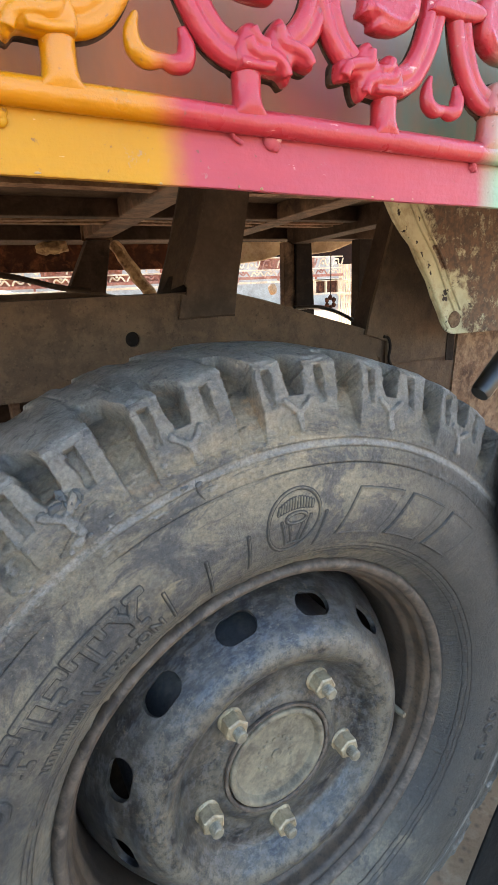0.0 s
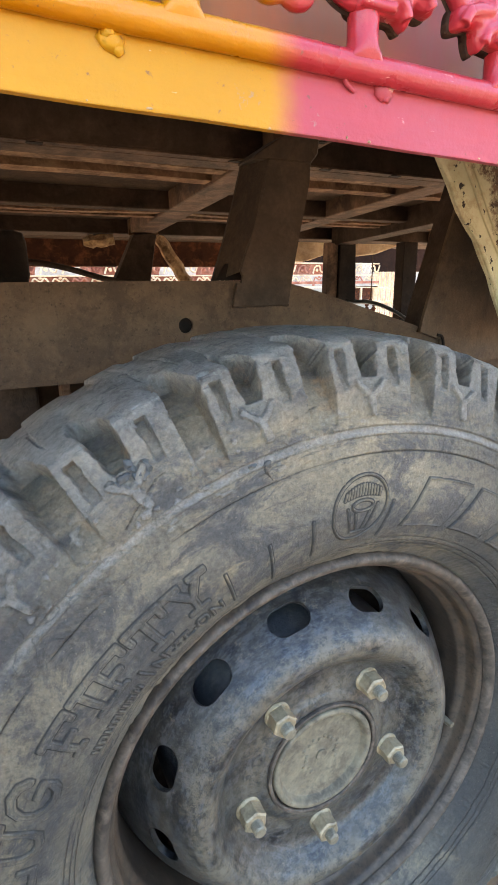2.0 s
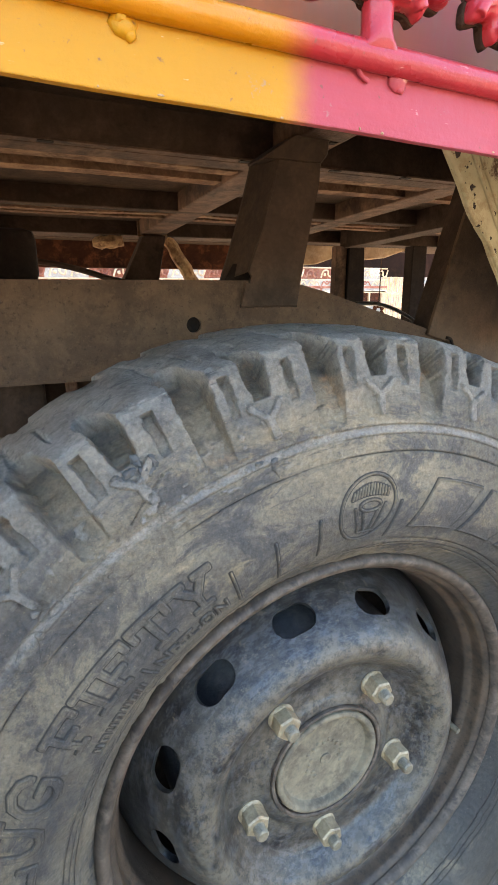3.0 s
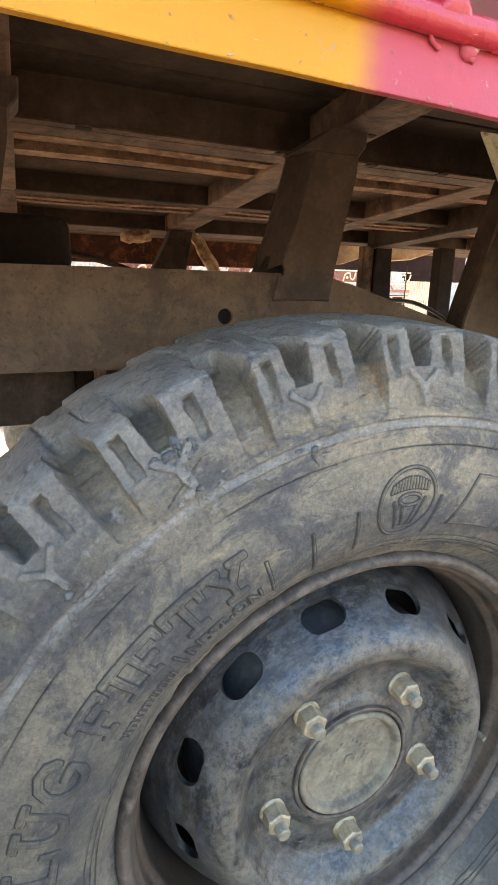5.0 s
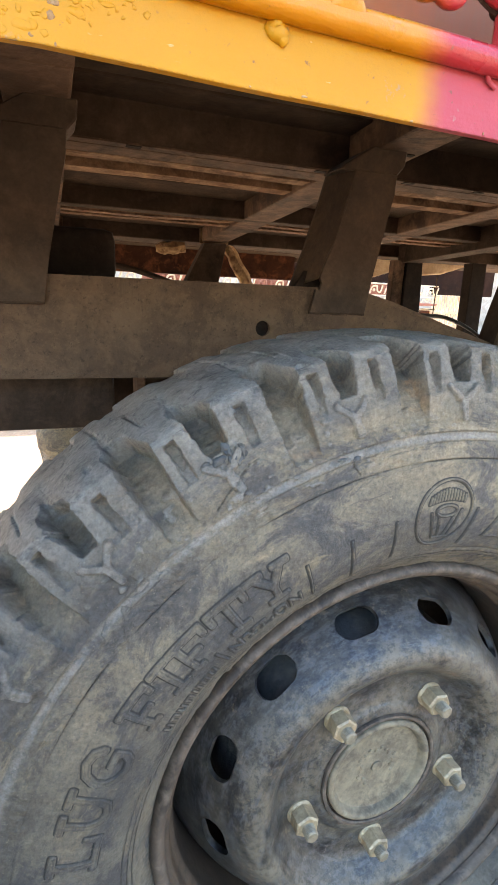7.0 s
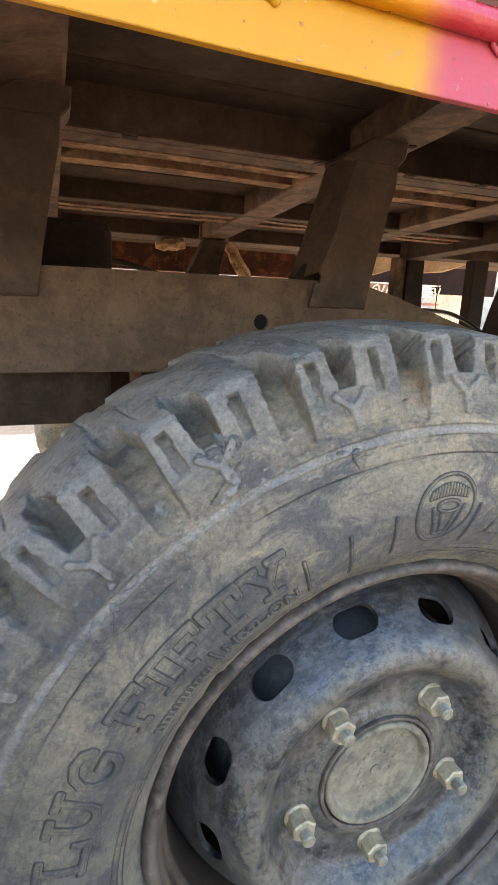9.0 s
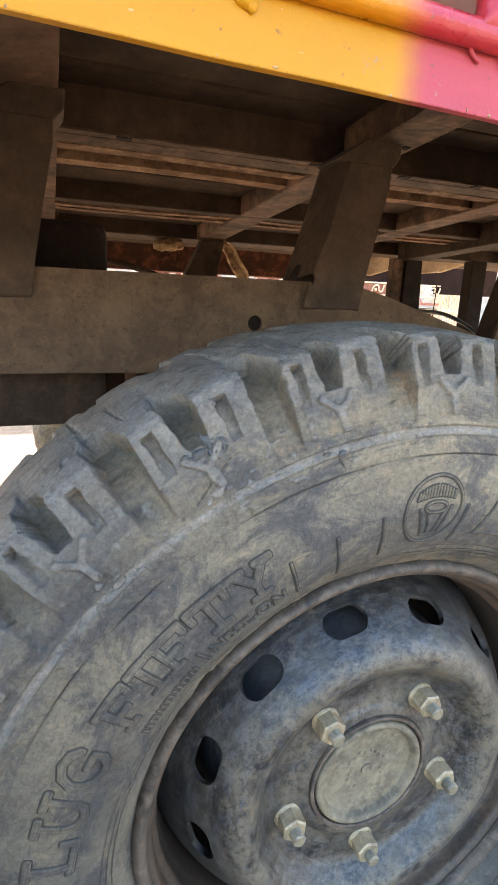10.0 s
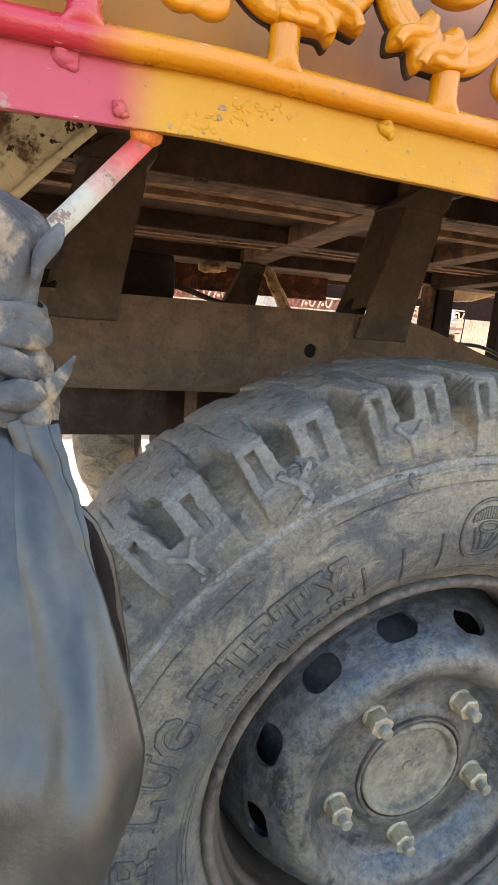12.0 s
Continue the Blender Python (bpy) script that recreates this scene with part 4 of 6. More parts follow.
wedge = [[(-3.2, 0.2955), (-2.4, 0.2735)], [(2.4, 0.2960), (0.6, 0.2735)], [(-1.7, 0.2900), (-1.3, 0.2750)], [(0.9, 0.2900), (-0.1, 0.2760)], [(-2.4, 0.2735), (0.6, 0.2735)]]
relief("emblem", "raised oval emblem with a plain hatched shape in it", [oval, inner, *rays, *wedge], 0.0006, 0.0013, 0.0001, (), 0.0004)
for tick in ([(-24.5, 0.292), (-24.8, 0.262)], [(-16.9, 0.293), (-17.3, 0.258)], [(-9.3, 0.295), (-9.6, 0.263)], [(5.6, 0.296), (4.2, 0.264)], [(-42.4, 0.2775), (-42.0, 0.262)]):
    relief("tick_mark", "fine raised radial tick", [tick], 0.0007, 0.0015, 0.0001, (), 0.0004)

FLANGE = [(0.2180, 0.0040), (0.2195, -0.0008), (0.2230, -0.0042), (0.2265, -0.0050), (0.2300, -0.0020), (0.2310, 0.0045), (0.2275, 0.0095)]
rim = part("rim_lip", lathe(smooth_profile(FLANGE, 4), 180), M_RUSTRIM, wheel, "rust-brown rolled rim lip", True, 60)
BARREL = [(0.202, 0.135), (0.2015, 0.080), (0.2020, 0.052), (0.2040, 0.0400), (0.2050, 0.0310), (0.2078, 0.0262), (0.2105, 0.0225), (0.2118, 0.0165), (0.2125, 0.0105), (0.2148, 0.0068), (0.2180, 0.0048)]
part("rim_barrel", lathe(smooth_profile(BARREL, 4), 180), M_BARREL, wheel, "rust-brown ridged inner rim barrel", True, 60)
# added to block light through the disc's holes and keep them dark
part("closing_plate", lathe([(0.0, 0.126), (0.2010, 0.126), (0.2010, 0.132), (0.0, 0.132)], 64), M_DARK, wheel, "dark plate added to close the wheel behind the disc", True)
DISC = [(0.2018, 0.084), (0.1990, 0.0740), (0.1925, 0.0575), (0.184, 0.0405), (0.172, 0.0215), (0.162, 0.0075), (0.153, -0.0030), (0.1445, -0.0090), (0.136, -0.0108), (0.128, -0.0078), (0.121, -0.0005), (0.115, 0.0065), (0.109, 0.0115), (0.102, 0.0140), (0.094, 0.0145), (0.084, 0.0143), (0.0775, 0.0132), (0.0735, 0.0112), (0.0690, 0.0100), (0.0655, 0.0098), (0.0635, 0.0115), (0.0600, 0.0120)]
front = smooth_profile(DISC, 4)
back = [(r - 0.0042, y + 0.0042) for r, y in front][::-1]
disc = part("wheel_disc", lathe(front + back, 180, closed=True), M_RIM, wheel, "worn black pressed-steel disc", True, 60)
cutters = []
HOLE_PHASE = 18.0
for k in range(12):
    a = radians(HOLE_PHASE + 30 * k)
    bm = bmesh.new()
    pts = []
    for m in range(28):
        b = 2 * math.pi * m / 28
        pts.append((0.0075 * (1 if math.cos(b) > 0 else -1) + 0.0140 * math.cos(b), 0.0140 * math.sin(b)))
    c, s = math.cos(a), math.sin(a)
    ring0, ring1 = [], []
    for ring, depth in ((ring0, 0.03), (ring1, -0.028)):
        for u, v in pts:
            r, y = 0.1725 + 0.568 * v + 0.823 * depth, 0.0205 + 0.823 * v - 0.568 * depth
            ring.append(bm.verts.new((r * s + u * c, y, WHEEL.z + r * c - u * s)))
    bm.faces.new(ring0)
    bm.faces.new(ring1[::-1])
    for m in range(28):
        bm.faces.new((ring0[m], ring0[(m + 1) % 28], ring1[(m + 1) % 28], ring1[m]))
    cutters.append(part("cutter", bm, M_RIM))
cut_out(disc, cutters)
disc.data.polygons.foreach_set("use_smooth", [True] * len(disc.data.polygons))
disc.data.set_sharp_from_angle(angle=radians(35))
drum = part("brake_drum", lathe([(0.0, 0.030), (0.125, 0.030), (0.140, 0.036), (0.148, 0.050), (0.150, 0.070), (0.150, 0.120), (0.0, 0.120)], 64), worn("dusty_drum_steel", srgb(76, 74, 72), srgb(54, 53, 52), srgb(96, 88, 78), 0.6, 0, 20, 150), wheel, "grey dusty brake drum", True)
hub = part("hub_ring", lathe(smooth_profile([(0.0648, 0.030), (0.0645, 0.0092), (0.0634, 0.0070), (0.0616, 0.0068), (0.0602, 0.0090), (0.0596, 0.020)], 4), 96), M_RUSTRIM, wheel, "dusty brown steel hub ring", True)
cap = part("hub_cap", lathe(smooth_profile([(0.0590, 0.022), (0.0584, 0.0088), (0.0566, 0.0060), (0.0535, 0.0058), (0.0514, 0.0080), (0.0498, 0.0122), (0.0470, 0.0140), (0.030, 0.0146), (0.008, 0.0144), (0.006, 0.0122), (0.0, 0.0118)], 4), 96), M_CAP, wheel, "round hub cap coated in dry mud", True)
for k in range(16):
    a = radians(-150 + 18 * k)
    bm = bmesh.new()
    made = bmesh.ops.create_icosphere(bm, subdivisions=2, radius=1.0)["verts"]
    rr = 0.020 + random.uniform(-0.003, 0.003)
    for v in made:
        v.co = Vector((rr * math.sin(a) + 0.0026 * v.co.x * random.uniform(0.7, 1.2), 0.0143 + 0.0010 * v.co.y, WHEEL.z + rr * math.cos(a) + 0.0022 * v.co.z))
    part("mud_fleck", bm, M_CAP, cap, "", True)



def build_nut(parent, k):
    """One wheel nut with its washer face and the stud's end."""
    a = radians(-36.5 + 72 * k)
    cx, cz = 0.0013 + 0.0893 * math.sin(a), WHEEL.z + 0.0893 * math.cos(a)
    c = Vector((cx, 0.0, cz))
    turn = random.uniform(0, 60)
    bm = bmesh.new()
    collar = lathe([(0.0, 0.0150), (0.0136, 0.0150), (0.0136, 0.0132), (0.0122, 0.0112), (0.0, 0.0112)], 28, c)
    me = bpy.data.meshes.new("tmp")
    collar.to_mesh(me)
    collar.free()
    bm.from_mesh(me)
    # hexagon, its upper corners turned round
    rings = []
    for r, y, trim in ((0.0126, 0.0125, 0.0), (0.0126, -0.0022, 0.0), (0.0110, -0.0038, 0.8), (0.0060, -0.0039, 1.0)):
        ring = []
        for m in range(24):
            b = radians(15 * m)
            flat = math.cos(radians(30)) / math.cos(radians((15 * m + 30) % 60 - 30))
            q = r * (flat * (1 - trim) + trim * min(1.0, flat) * 0.985 if trim < 1 else 0.985)
            ring.append(bm.verts.new((cx + q * math.cos(b + radians(turn)), y, cz + q * math.sin(b + radians(turn)))))
        rings.append(ring)
    for ra, rb in zip(rings, rings[1:]):
        for m in range(24):
            bm.faces.new((ra[m], ra[(m + 1) % 24], rb[(m + 1) % 24], rb[m]))
    bm.faces.new(rings[-1])
    nut = part("wheel_nut", bm, M_NUT, parent, "dusty hexagonal wheel nut", True, 20)
    tip = -0.0128 - 0.0012 * (k % 3)
    prof = [(0.0, tip), (0.0050, tip), (0.0060, tip + 0.0012)]
    while prof[-1][1] < 0.002:
        y = prof[-1][1]
        prof += [(0.0064, y + 0.0005), (0.0058, y + 0.0012)]
    part("stud", lathe(prof, 18, c), M_STUD, nut, "threaded steel stud end", True, 50)


for k in range(5):
    build_nut(wheel, k)
bm = bmesh.new()
add_tube(bm, [(0.188, 0.045, WHEEL.z - 0.048), (0.189, 0.024, WHEEL.z - 0.048), (0.190, 0.016, WHEEL.z - 0.048)], [0.0042, 0.0040, 0.0034], 10, 1.0, Vector((1, 0, 0)))
part("valve_stem", bm, M_STUD, wheel, "short tyre valve stem", True)

# black of some parts; also painted where slots and holes are in shade
M_BLACK = worn("black_parts_and_hole_shade", srgb(34, 27, 22), srgb(24, 19, 16), srgb(44, 36, 30), 0.85, 0, 12, 120, 0.5, 0.7, 0.001, 0.15)
M_RUSTWOOD = worn("rust_red_board", srgb(70, 38, 24), srgb(42, 24, 16), srgb(110, 66, 42), 0.85, 0, 10, 110, 0.5, 0.68, 0.002, 0.2)
M_BARE = worn("bare_grey_primer", srgb(150, 116, 76), srgb(112, 82, 54), srgb(166, 138, 104), 0.7, 0, 60, 300)
M_BRACKET = worn("grimy_bracket_paint", srgb(58, 45, 34), srgb(42, 32, 24), srgb(76, 60, 45), 0.75, 0, 10, 150, 0.45, 0.75, 0.0014, 0.3)
M_MUD = worn("dry_tan_mud", srgb(150, 122, 84), srgb(112, 90, 62), srgb(170, 142, 104), 0.9, 0, 60, 300)
M_GRIME = worn("unpainted_brown_casting", srgb(62, 42, 30), srgb(40, 28, 20), srgb(84, 60, 42), 0.85, 0, 50, 250, 0.5, 0.7, 0.001, 0.2)

# ---- truck: chassis ----
chassis = thing("truck_chassis", (0, 0.8, 0.70), "dusty brown-black truck chassis rails with body brackets", "chassis")
TOP_EDGE = [(-3.0, 0.889), (0.10, 0.890), (0.155, 0.885), (0.20, 0.874), (0.25, 0.859), (0.299, 0.844), (0.395, 0.816), (0.454, 0.794), (0.58, 0.750), (0.80, 0.700), (1.2, 0.665), (3.5, 0.665)]
LOW_EDGE = [(3.5, 0.53), (1.1, 0.53), (0.75, 0.565), (0.45, 0.655), (0.25, 0.728), (0.12, 0.760), (0.0, 0.768), (-3.0, 0.767)]


def build_rail(y0, inward, holes):
    """One pressed-steel chassis rail: web with flanges along its edges."""
    web = part("chassis_rail", plate(TOP_EDGE + LOW_EDGE, y0, 0.006), M_CHASSIS, chassis, "dusty steel chassis rail")
    for name, edge in (("top_flange", TOP_EDGE), ("bottom_flange", LOW_EDGE)):
        bm = bmesh.new()
        rows = []
        for x, z in edge:
            up = -0.005 if name == "top_flange" else 0.005
            rows.append([bm.verts.new(c) for c in ((x, y0 - 0.001, z + 0.0012 * (1 if up < 0 else -1)), (x, y0 + inward * 0.055, z + 0.0012 * (1 if up < 0 else -1)), (x, y0 + inward * 0.055, z + up), (x, y0 - 0.001, z + up))])
        for ra, rb in zip(rows, rows[1:]):
            for k in range(4):
                bm.faces.new((ra[k], ra[(k + 1) % 4], rb[(k + 1) % 4], rb[k]))
        bm.faces.new(rows[0])
        bm.faces.new(rows[-1][::-1])
        part(name, bm, M_CHASSIS, web)
    cutters = []
    for x, z, r in holes:
        bm = lathe([(0.0, -0.03), (r, -0.03), (r, 0.03), (0.0, 0.03)], 24, Vector((x, y0, z)))
        cutters.append(part("cutter", bm, M_DARK))
    if cutters:
        cut_out(web, cutters)
    return web


build_rail(0.355, 1, [(-0.009, 0.833, 0.0105), (0.429, 0.752, 0.013), (-0.62, 0.833, 0.0105)])
build_rail(1.215, -1, [])


def build_bracket(dx, low, parent, mat=M_BRACKET, y=0.3475):
    """A folded bracket that carries a cross beam: front plate, side plate and its foot weld."""
    face = plate([(0.058 + dx, low), (0.147 + dx, low), (0.154 + dx, 0.905), (0.166 + dx, 0.965), (0.178 + dx, 1.020), (0.180 + dx, 1.046), (0.114 + dx, 1.046), (0.108 + dx, 1.010), (0.090 + dx, 0.955), (0.068 + dx, 0.898)], y, 0.006, 0.001)
    b = part("body_bracket", face, mat, parent, "folded steel bracket, grimy brown")
    cut_out(b, [part("cutter", plate([(0.050 + dx, 0.8875), (0.072 + dx, 0.8875), (0.0745 + dx, 0.897), (0.070 + dx, 0.9045), (0.060 + dx, 0.9045)], y - 0.01, 0.03), M_DARK)])
    bm = bmesh.new()
    loop = [(0.078, 0.905, 0.001), (0.090, 0.955, 0.001), (0.108, 1.010, 0.001), (0.114, 1.046, 0.001), (0.098, 1.046, 0.052), (0.088, 1.010, 0.052), (0.068, 0.945, 0.052), (0.048, 0.889, 0.052)]
    for off in (0.0, 0.006):
        vs = [bm.verts.new((x + dx, y + d + off, z)) for x, z, d in loop]
        bm.faces.new(vs if off == 0 else vs[::-1])
    bm.verts.ensure_lookup_table()
    n = len(loop)
    for k in range(n):
        bm.faces.new((bm.verts[k], bm.verts[(k + 1) % n], bm.verts[n + (k + 1) % n], bm.verts[n + k]))
    part("side_plate", bm, M_BRACKET, b)
    # added black plate behind the cut opening, standing in for its shade
    part("backing_plate", plate([(0.046 + dx, 0.8915), (0.086 + dx, 0.8915), (0.090 + dx, 0.914), (0.060 + dx, 0.914)], y + 0.030, 0.004), M_BLACK, b)
    part("seat_flange", plate([(0.092 + dx, 1.045), (0.181 + dx, 1.045), (0.192 + dx, 1.058), (0.194 + dx, 1.078), (0.140 + dx, 1.078), (0.098 + dx, 1.052)], y + 0.001, 0.055, 0.002), mat, b, "grimy flange under the cross beam")
    bm = bmesh.new()
    pts = [(0.058 + dx + 0.089 * k / 14, y + 0.002 + 0.001 * random.random(), low + 0.0015 * (random.random() - 0.5)) for k in range(15)]
    add_tube(bm, pts, 0.0022, 6)
    part("weld_seam", bm, M_DARK, b)
    return b


build_bracket(0.0, 0.857, chassis)
build_bracket(-0.437, 0.858, chassis)
EDGE = curve_points([(0.398, 0.806, 0), (0.411, 0.856, 0), (0.428, 0.910, 0), (0.447, 0.974, 0), (0.470, 1.050, 0)], 4)
wide = part("body_bracket", plate([(0.446, 0.748), (0.447, 0.792)] + [(p.x, p.y) for p in EDGE] + [(0.640, 1.05), (0.616, 0.80), (0.603, 0.748)], 0.345, 0.006, 0.001), M_CHASSIS, chassis, "wide curved steel bracket, dusty brown")
bm = bmesh.new()
rows = [[bm.verts.new((p.x + dx, y, p.y)) for dx, y in ((0.0005, 0.349), (0.006, 0.395), (0.011, 0.395), (0.0055, 0.349))] for p in EDGE]
for ra, rb in zip(rows, rows[1:]):
    for k in range(4):
        bm.faces.new((ra[k], ra[(k + 1) % 4], rb[(k + 1) % 4], rb[k]))
part("side_plate", bm, M_DARK, wide)
bm = bmesh.new()
add_tube(bm, curve_points([(0.436, 0.3435, 0.800), (0.447, 0.3435, 0.796), (0.452, 0.3435, 0.780), (0.449, 0.3435, 0.760), (0.458, 0.3435, 0.744)], 5), 0.0026, 8)
part("weld_seam", bm, M_BLACK, wide)

# no slot is cut; a black plate paints its dark opening
part("slot", plate([(0.594, 0.742), (0.614, 0.740), (0.615, 0.796), (0.595, 0.792)], 0.3435, 0.0012), M_BLACK, wide, "black plate standing for the shade in an open slot")
# added black backing that keeps the rail's hole dark
part("hole_shadow", box((-0.05, 0.3625, 0.80), (0.05, 0.366, 0.866), 0.0), M_BLACK, chassis, "black box added behind the rail's hole as its shade")

# legs on the far rail
for x0, x1, x2, x3, z0, m in ((0.075, 0.185, 0.150, 0.215, 0.88, M_DARK), (0.845, 0.930, 0.853, 0.914, 0.70, M_BLACK), (1.130, 1.196, 1.126, 1.190, 0.60, M_BLACK), (-0.365, -0.255, -0.290, -0.225, 0.88, M_DARK)):
    part("body_bracket", plate([(x0, z0), (x1, z0), (x3, 1.028), (x2, 1.028)], 1.235, 0.045, 0.002), m, chassis, "dark steel bracket on the far rail")
part("body_bracket", plate([(0.805, 0.77), (0.850, 0.77), (0.850, 1.02), (0.808, 1.02)], 1.245, 0.03, 0.002), M_BEAM, chassis, "brown steel upright on the far rail")
tank = thing("air_tank", (-0.75, 0.60, 0.675), "grimy dark round-edged tank hung under the chassis rail", "tank")
bm = box((-1.30, 0.45, 0.676), (-0.200, 0.76, 0.7655), 0.018)
part("tank_body", bm, M_DARK, tank, "", True, 50)
for x in (-0.95,):
    part("strap", box((x, 0.443, 0.668), (x + 0.03, 0.77, 0.766), 0.008), M_CHASSIS, tank, "flat steel strap")
# added dark block, there only to stop daylight showing beside the tank
part("hanger", box((-0.196, 0.60, 0.60), (0.05, 0.70, 0.764), 0.01), M_DARK, tank, "dark block added to close the bright gap beside the tank")
part("hanger", box((-0.172, 0.425, 0.70), (-0.160, 0.47, 0.766), 0.003), M_BEAM, tank, "rusty hanger plate")
bump_stop = tagged(part("bump_stop", box((-0.325, 0.50, 0.886), (-0.188, 0.60, 0.963), 0.016), M_BLACK, None, "", True, 60), "dark rounded rubber bump stop above the chassis rail", "bump stop")

# ---- truck: bed frame ----
SLOPE = 0.048
bed = thing("truck_bed", (0, 0.8, 1.0), "underside of an old truck bed of rusty beams and boards", "truck bed")


def beam(name, lo, hi, mat, label="", bevel=0.004):
    return part(name, box(lo, hi, bevel, shear=SLOPE), mat, bed, label)


for x0, x1 in ((0.147, 0.219), (-0.322, -0.250), (0.565, 0.634), (-0.73, -0.66), (1.28, 1.35), (-1.17, -1.10)):
    beam("cross_beam", (x0, 0.27, 1.0927), (x1, 1.268, 1.150), M_BEAM, "rust-brown steel cross beam")
    bm = plate([(0.27, 1.0927), (0.27, 1.150), (-0.07, 1.150), (-0.07, 1.120)], 0.0, 1.0)
    for v in bm.verts:
        q = v.co.copy()
        v.co = Vector((x0 + q.y * (x1 - x0), q.x, q.z - SLOPE * q.x))
    part("beam_end", bm, M_BEAM, bed, "tapered end of a cross beam")
    # uncut rivet holes: black patches paint the shade inside them
    for along in (0.42, 0.78):
        x = x0 + along * (x1 - x0)
        part("rivet_hole_shade", box((x - 0.0055, 0.352, 1.0915), (x + 0.0055, 0.362, 1.0932), 0.0004, shear=SLOPE), M_BLACK, bed, "black patch for the shade in a rivet hole")
    part("end_plate", box((x0 - 0.004, 1.269, 1.0275), (x1 + 0.012, 1.279, 1.09), 0.002), M_BOARD, bed)
beam("cross_beam", (0.835, 0.27, 1.073), (0.905, 1.268, 1.150), M_DARK, "dark steel cross beam")
beam("stringer_lip", (-2.0, 0.4285, 1.0795), (2.0, 0.4450, 1.0822), M_BEAM, "dusty flange under the stringer", 0.001)
beam("stringer_lip", (-2.0, 0.4490, 1.0800), (2.0, 0.4850, 1.0822), M_BEAM, "dusty flange under the stringer", 0.001)
for y0, y1, z0, z1, mat, label in (
    (0.430, 0.483, 1.0820, 1.18, M_DARK, "dark steel stringer with slotted lip"),
    (0.556, 0.587, 1.098, 1.128, M_BOARD, "pale worn timber strip"),
    (0.631, 0.667, 1.098, 1.128, M_BOARD, "pale worn timber strip"),
    (0.895, 0.930, 1.0927, 1.170, M_DARK, "dark steel stringer"),
    (0.962, 0.990, 1.096, 1.124, M_BOARD, "pale worn timber strip"),
    (1.008, 1.038, 1.096, 1.124, M_BOARD, "pale worn timber strip"),
    (1.281, 1.357, 1.0927, 1.170, M_DARK, "dark steel stringer"),
):
    if mat is M_BOARD:
        bm = bmesh.new()
        n = 60
        rows = []
        for k in range(n + 1):
            x = -2.0 + 4.0 * k / n
            dy, dz = 0.006 * noise.noise(Vector((x * 3, y0 * 40, 0))), 0.004 * noise.noise(Vector((x * 4, y0 * 40, 7)))
            rows.append([bm.verts.new((x, y + dy, z + dz - SLOPE * y)) for y, z in ((y0, z0), (y1, z0 + 0.001), (y1, z1), (y0, z1))])
        for ra, rb in zip(rows, rows[1:]):
            for k in range(4):
                bm.faces.new((ra[k], ra[(k + 1) % 4], rb[(k + 1) % 4], rb[k]))
        part("stringer", bm, mat, bed, label)
    else:
        beam("stringer", (-2.0, y0, z0), (2.0, y1, z1), mat, label)
# the lip's slots are black patches that paint their inner shade
for x in (-0.17, 0.105, 0.26, 0.40, -0.42):
    part("slot", box((x - 0.010, 0.4305, 1.0785), (x + 0.010, 0.4395, 1.0800), 0.0004, shear=SLOPE), M_BLACK, bed, "black patch for the shade in a slotted hole")
for k in range(13):
    y = -0.055 + 0.142 * k
    beam("deck_board", (-2.0, y, 1.131), (2.0, y + 0.136, 1.162), M_DARK, "", 0.003)
for x, s in ((0.185, 1), (-0.267, 1), (0.59, 1)):
    part("backing_plate", box((x - 0.03, -0.070, 0.985), (x + 0.03, -0.062, 1.10), 0.002), M_DARK, bed, "steel plate behind the rail")

# splintered timber prop and stub under the bed
prop = bmesh.new()
pts = [(0.238 + 0.125 * k / 9 + 0.004 * random.uniform(-1, 1), 1.30, 1.025 - 0.19 * k / 9) for k in range(10)]
add_tube(prop, pts, [0.019 + 0.002 * random.random() for _ in pts], 5, 0.8)
for v in prop.verts:
    v.co += 0.003 * Vector((noise.noise(v.co * 60), noise.noise(v.co * 60 + Vector((9, 0, 0))), noise.noise(v.co * 40)))
tagged(part("timber_prop", prop, M_WOOD), "splintered pale timber prop leaning under the bed", "timber")
stub = bmesh.new()
add_tube(stub, [(0.02 + 0.012 * k, 1.31, 1.008 + 0.002 * k) for k in range(8)], [0.010, 0.016, 0.020, 0.018, 0.021, 0.019, 0.020, 0.018], 8)
for v in stub.verts:
    v.co += 0.006 * Vector((noise.noise(v.co * 50), noise.noise(v.co * 50 + Vector((5, 0, 0))), noise.noise(v.co * 50 + Vector((0, 5, 0)))))
tagged(part("timber_stub", stub, M_WOOD), "rough broken timber stub below the stringer", "timber")
hose = bmesh.new()
add_tube(hose, curve_points([(-0.40, 1.0, 0.965), (-0.12, 1.05, 0.94), (0.02, 1.05, 0.905), (0.10, 1.05, 0.892)], 6), 0.007, 8)
tagged(part("brake_hose", hose, M_DARK, None, "", True), "thin dark brake hose sagging behind the rail", "hose")
cable = bmesh.new()
add_tube(cable, curve_points([(0.28, 0.39, 0.857), (0.35, 0.41, 0.853), (0.42, 0.42, 0.830), (0.48, 0.42, 0.790)], 6), 0.0035, 8)
tagged(part("cable", cable, M_FLAP, None, "", True), "black cable lying over the curved chassis rail", "cable")

# ---- truck: painted side ----
side = thing("truck_side_panel", (0, -0.05, 0.96), "dark red-brown painted truck side wall behind the rail", "truck side")
# above the rail the walls are unseen, their height chosen to shade this side
part("panel", box((-1.6, -0.0785, 0.977), (1.4, -0.066, 3.4), 0.0), M_PANEL, side)
part("panel", box((-1.6, 1.76, 1.03), (1.4, 1.775, 3.4), 0.0), M_DARK, side)
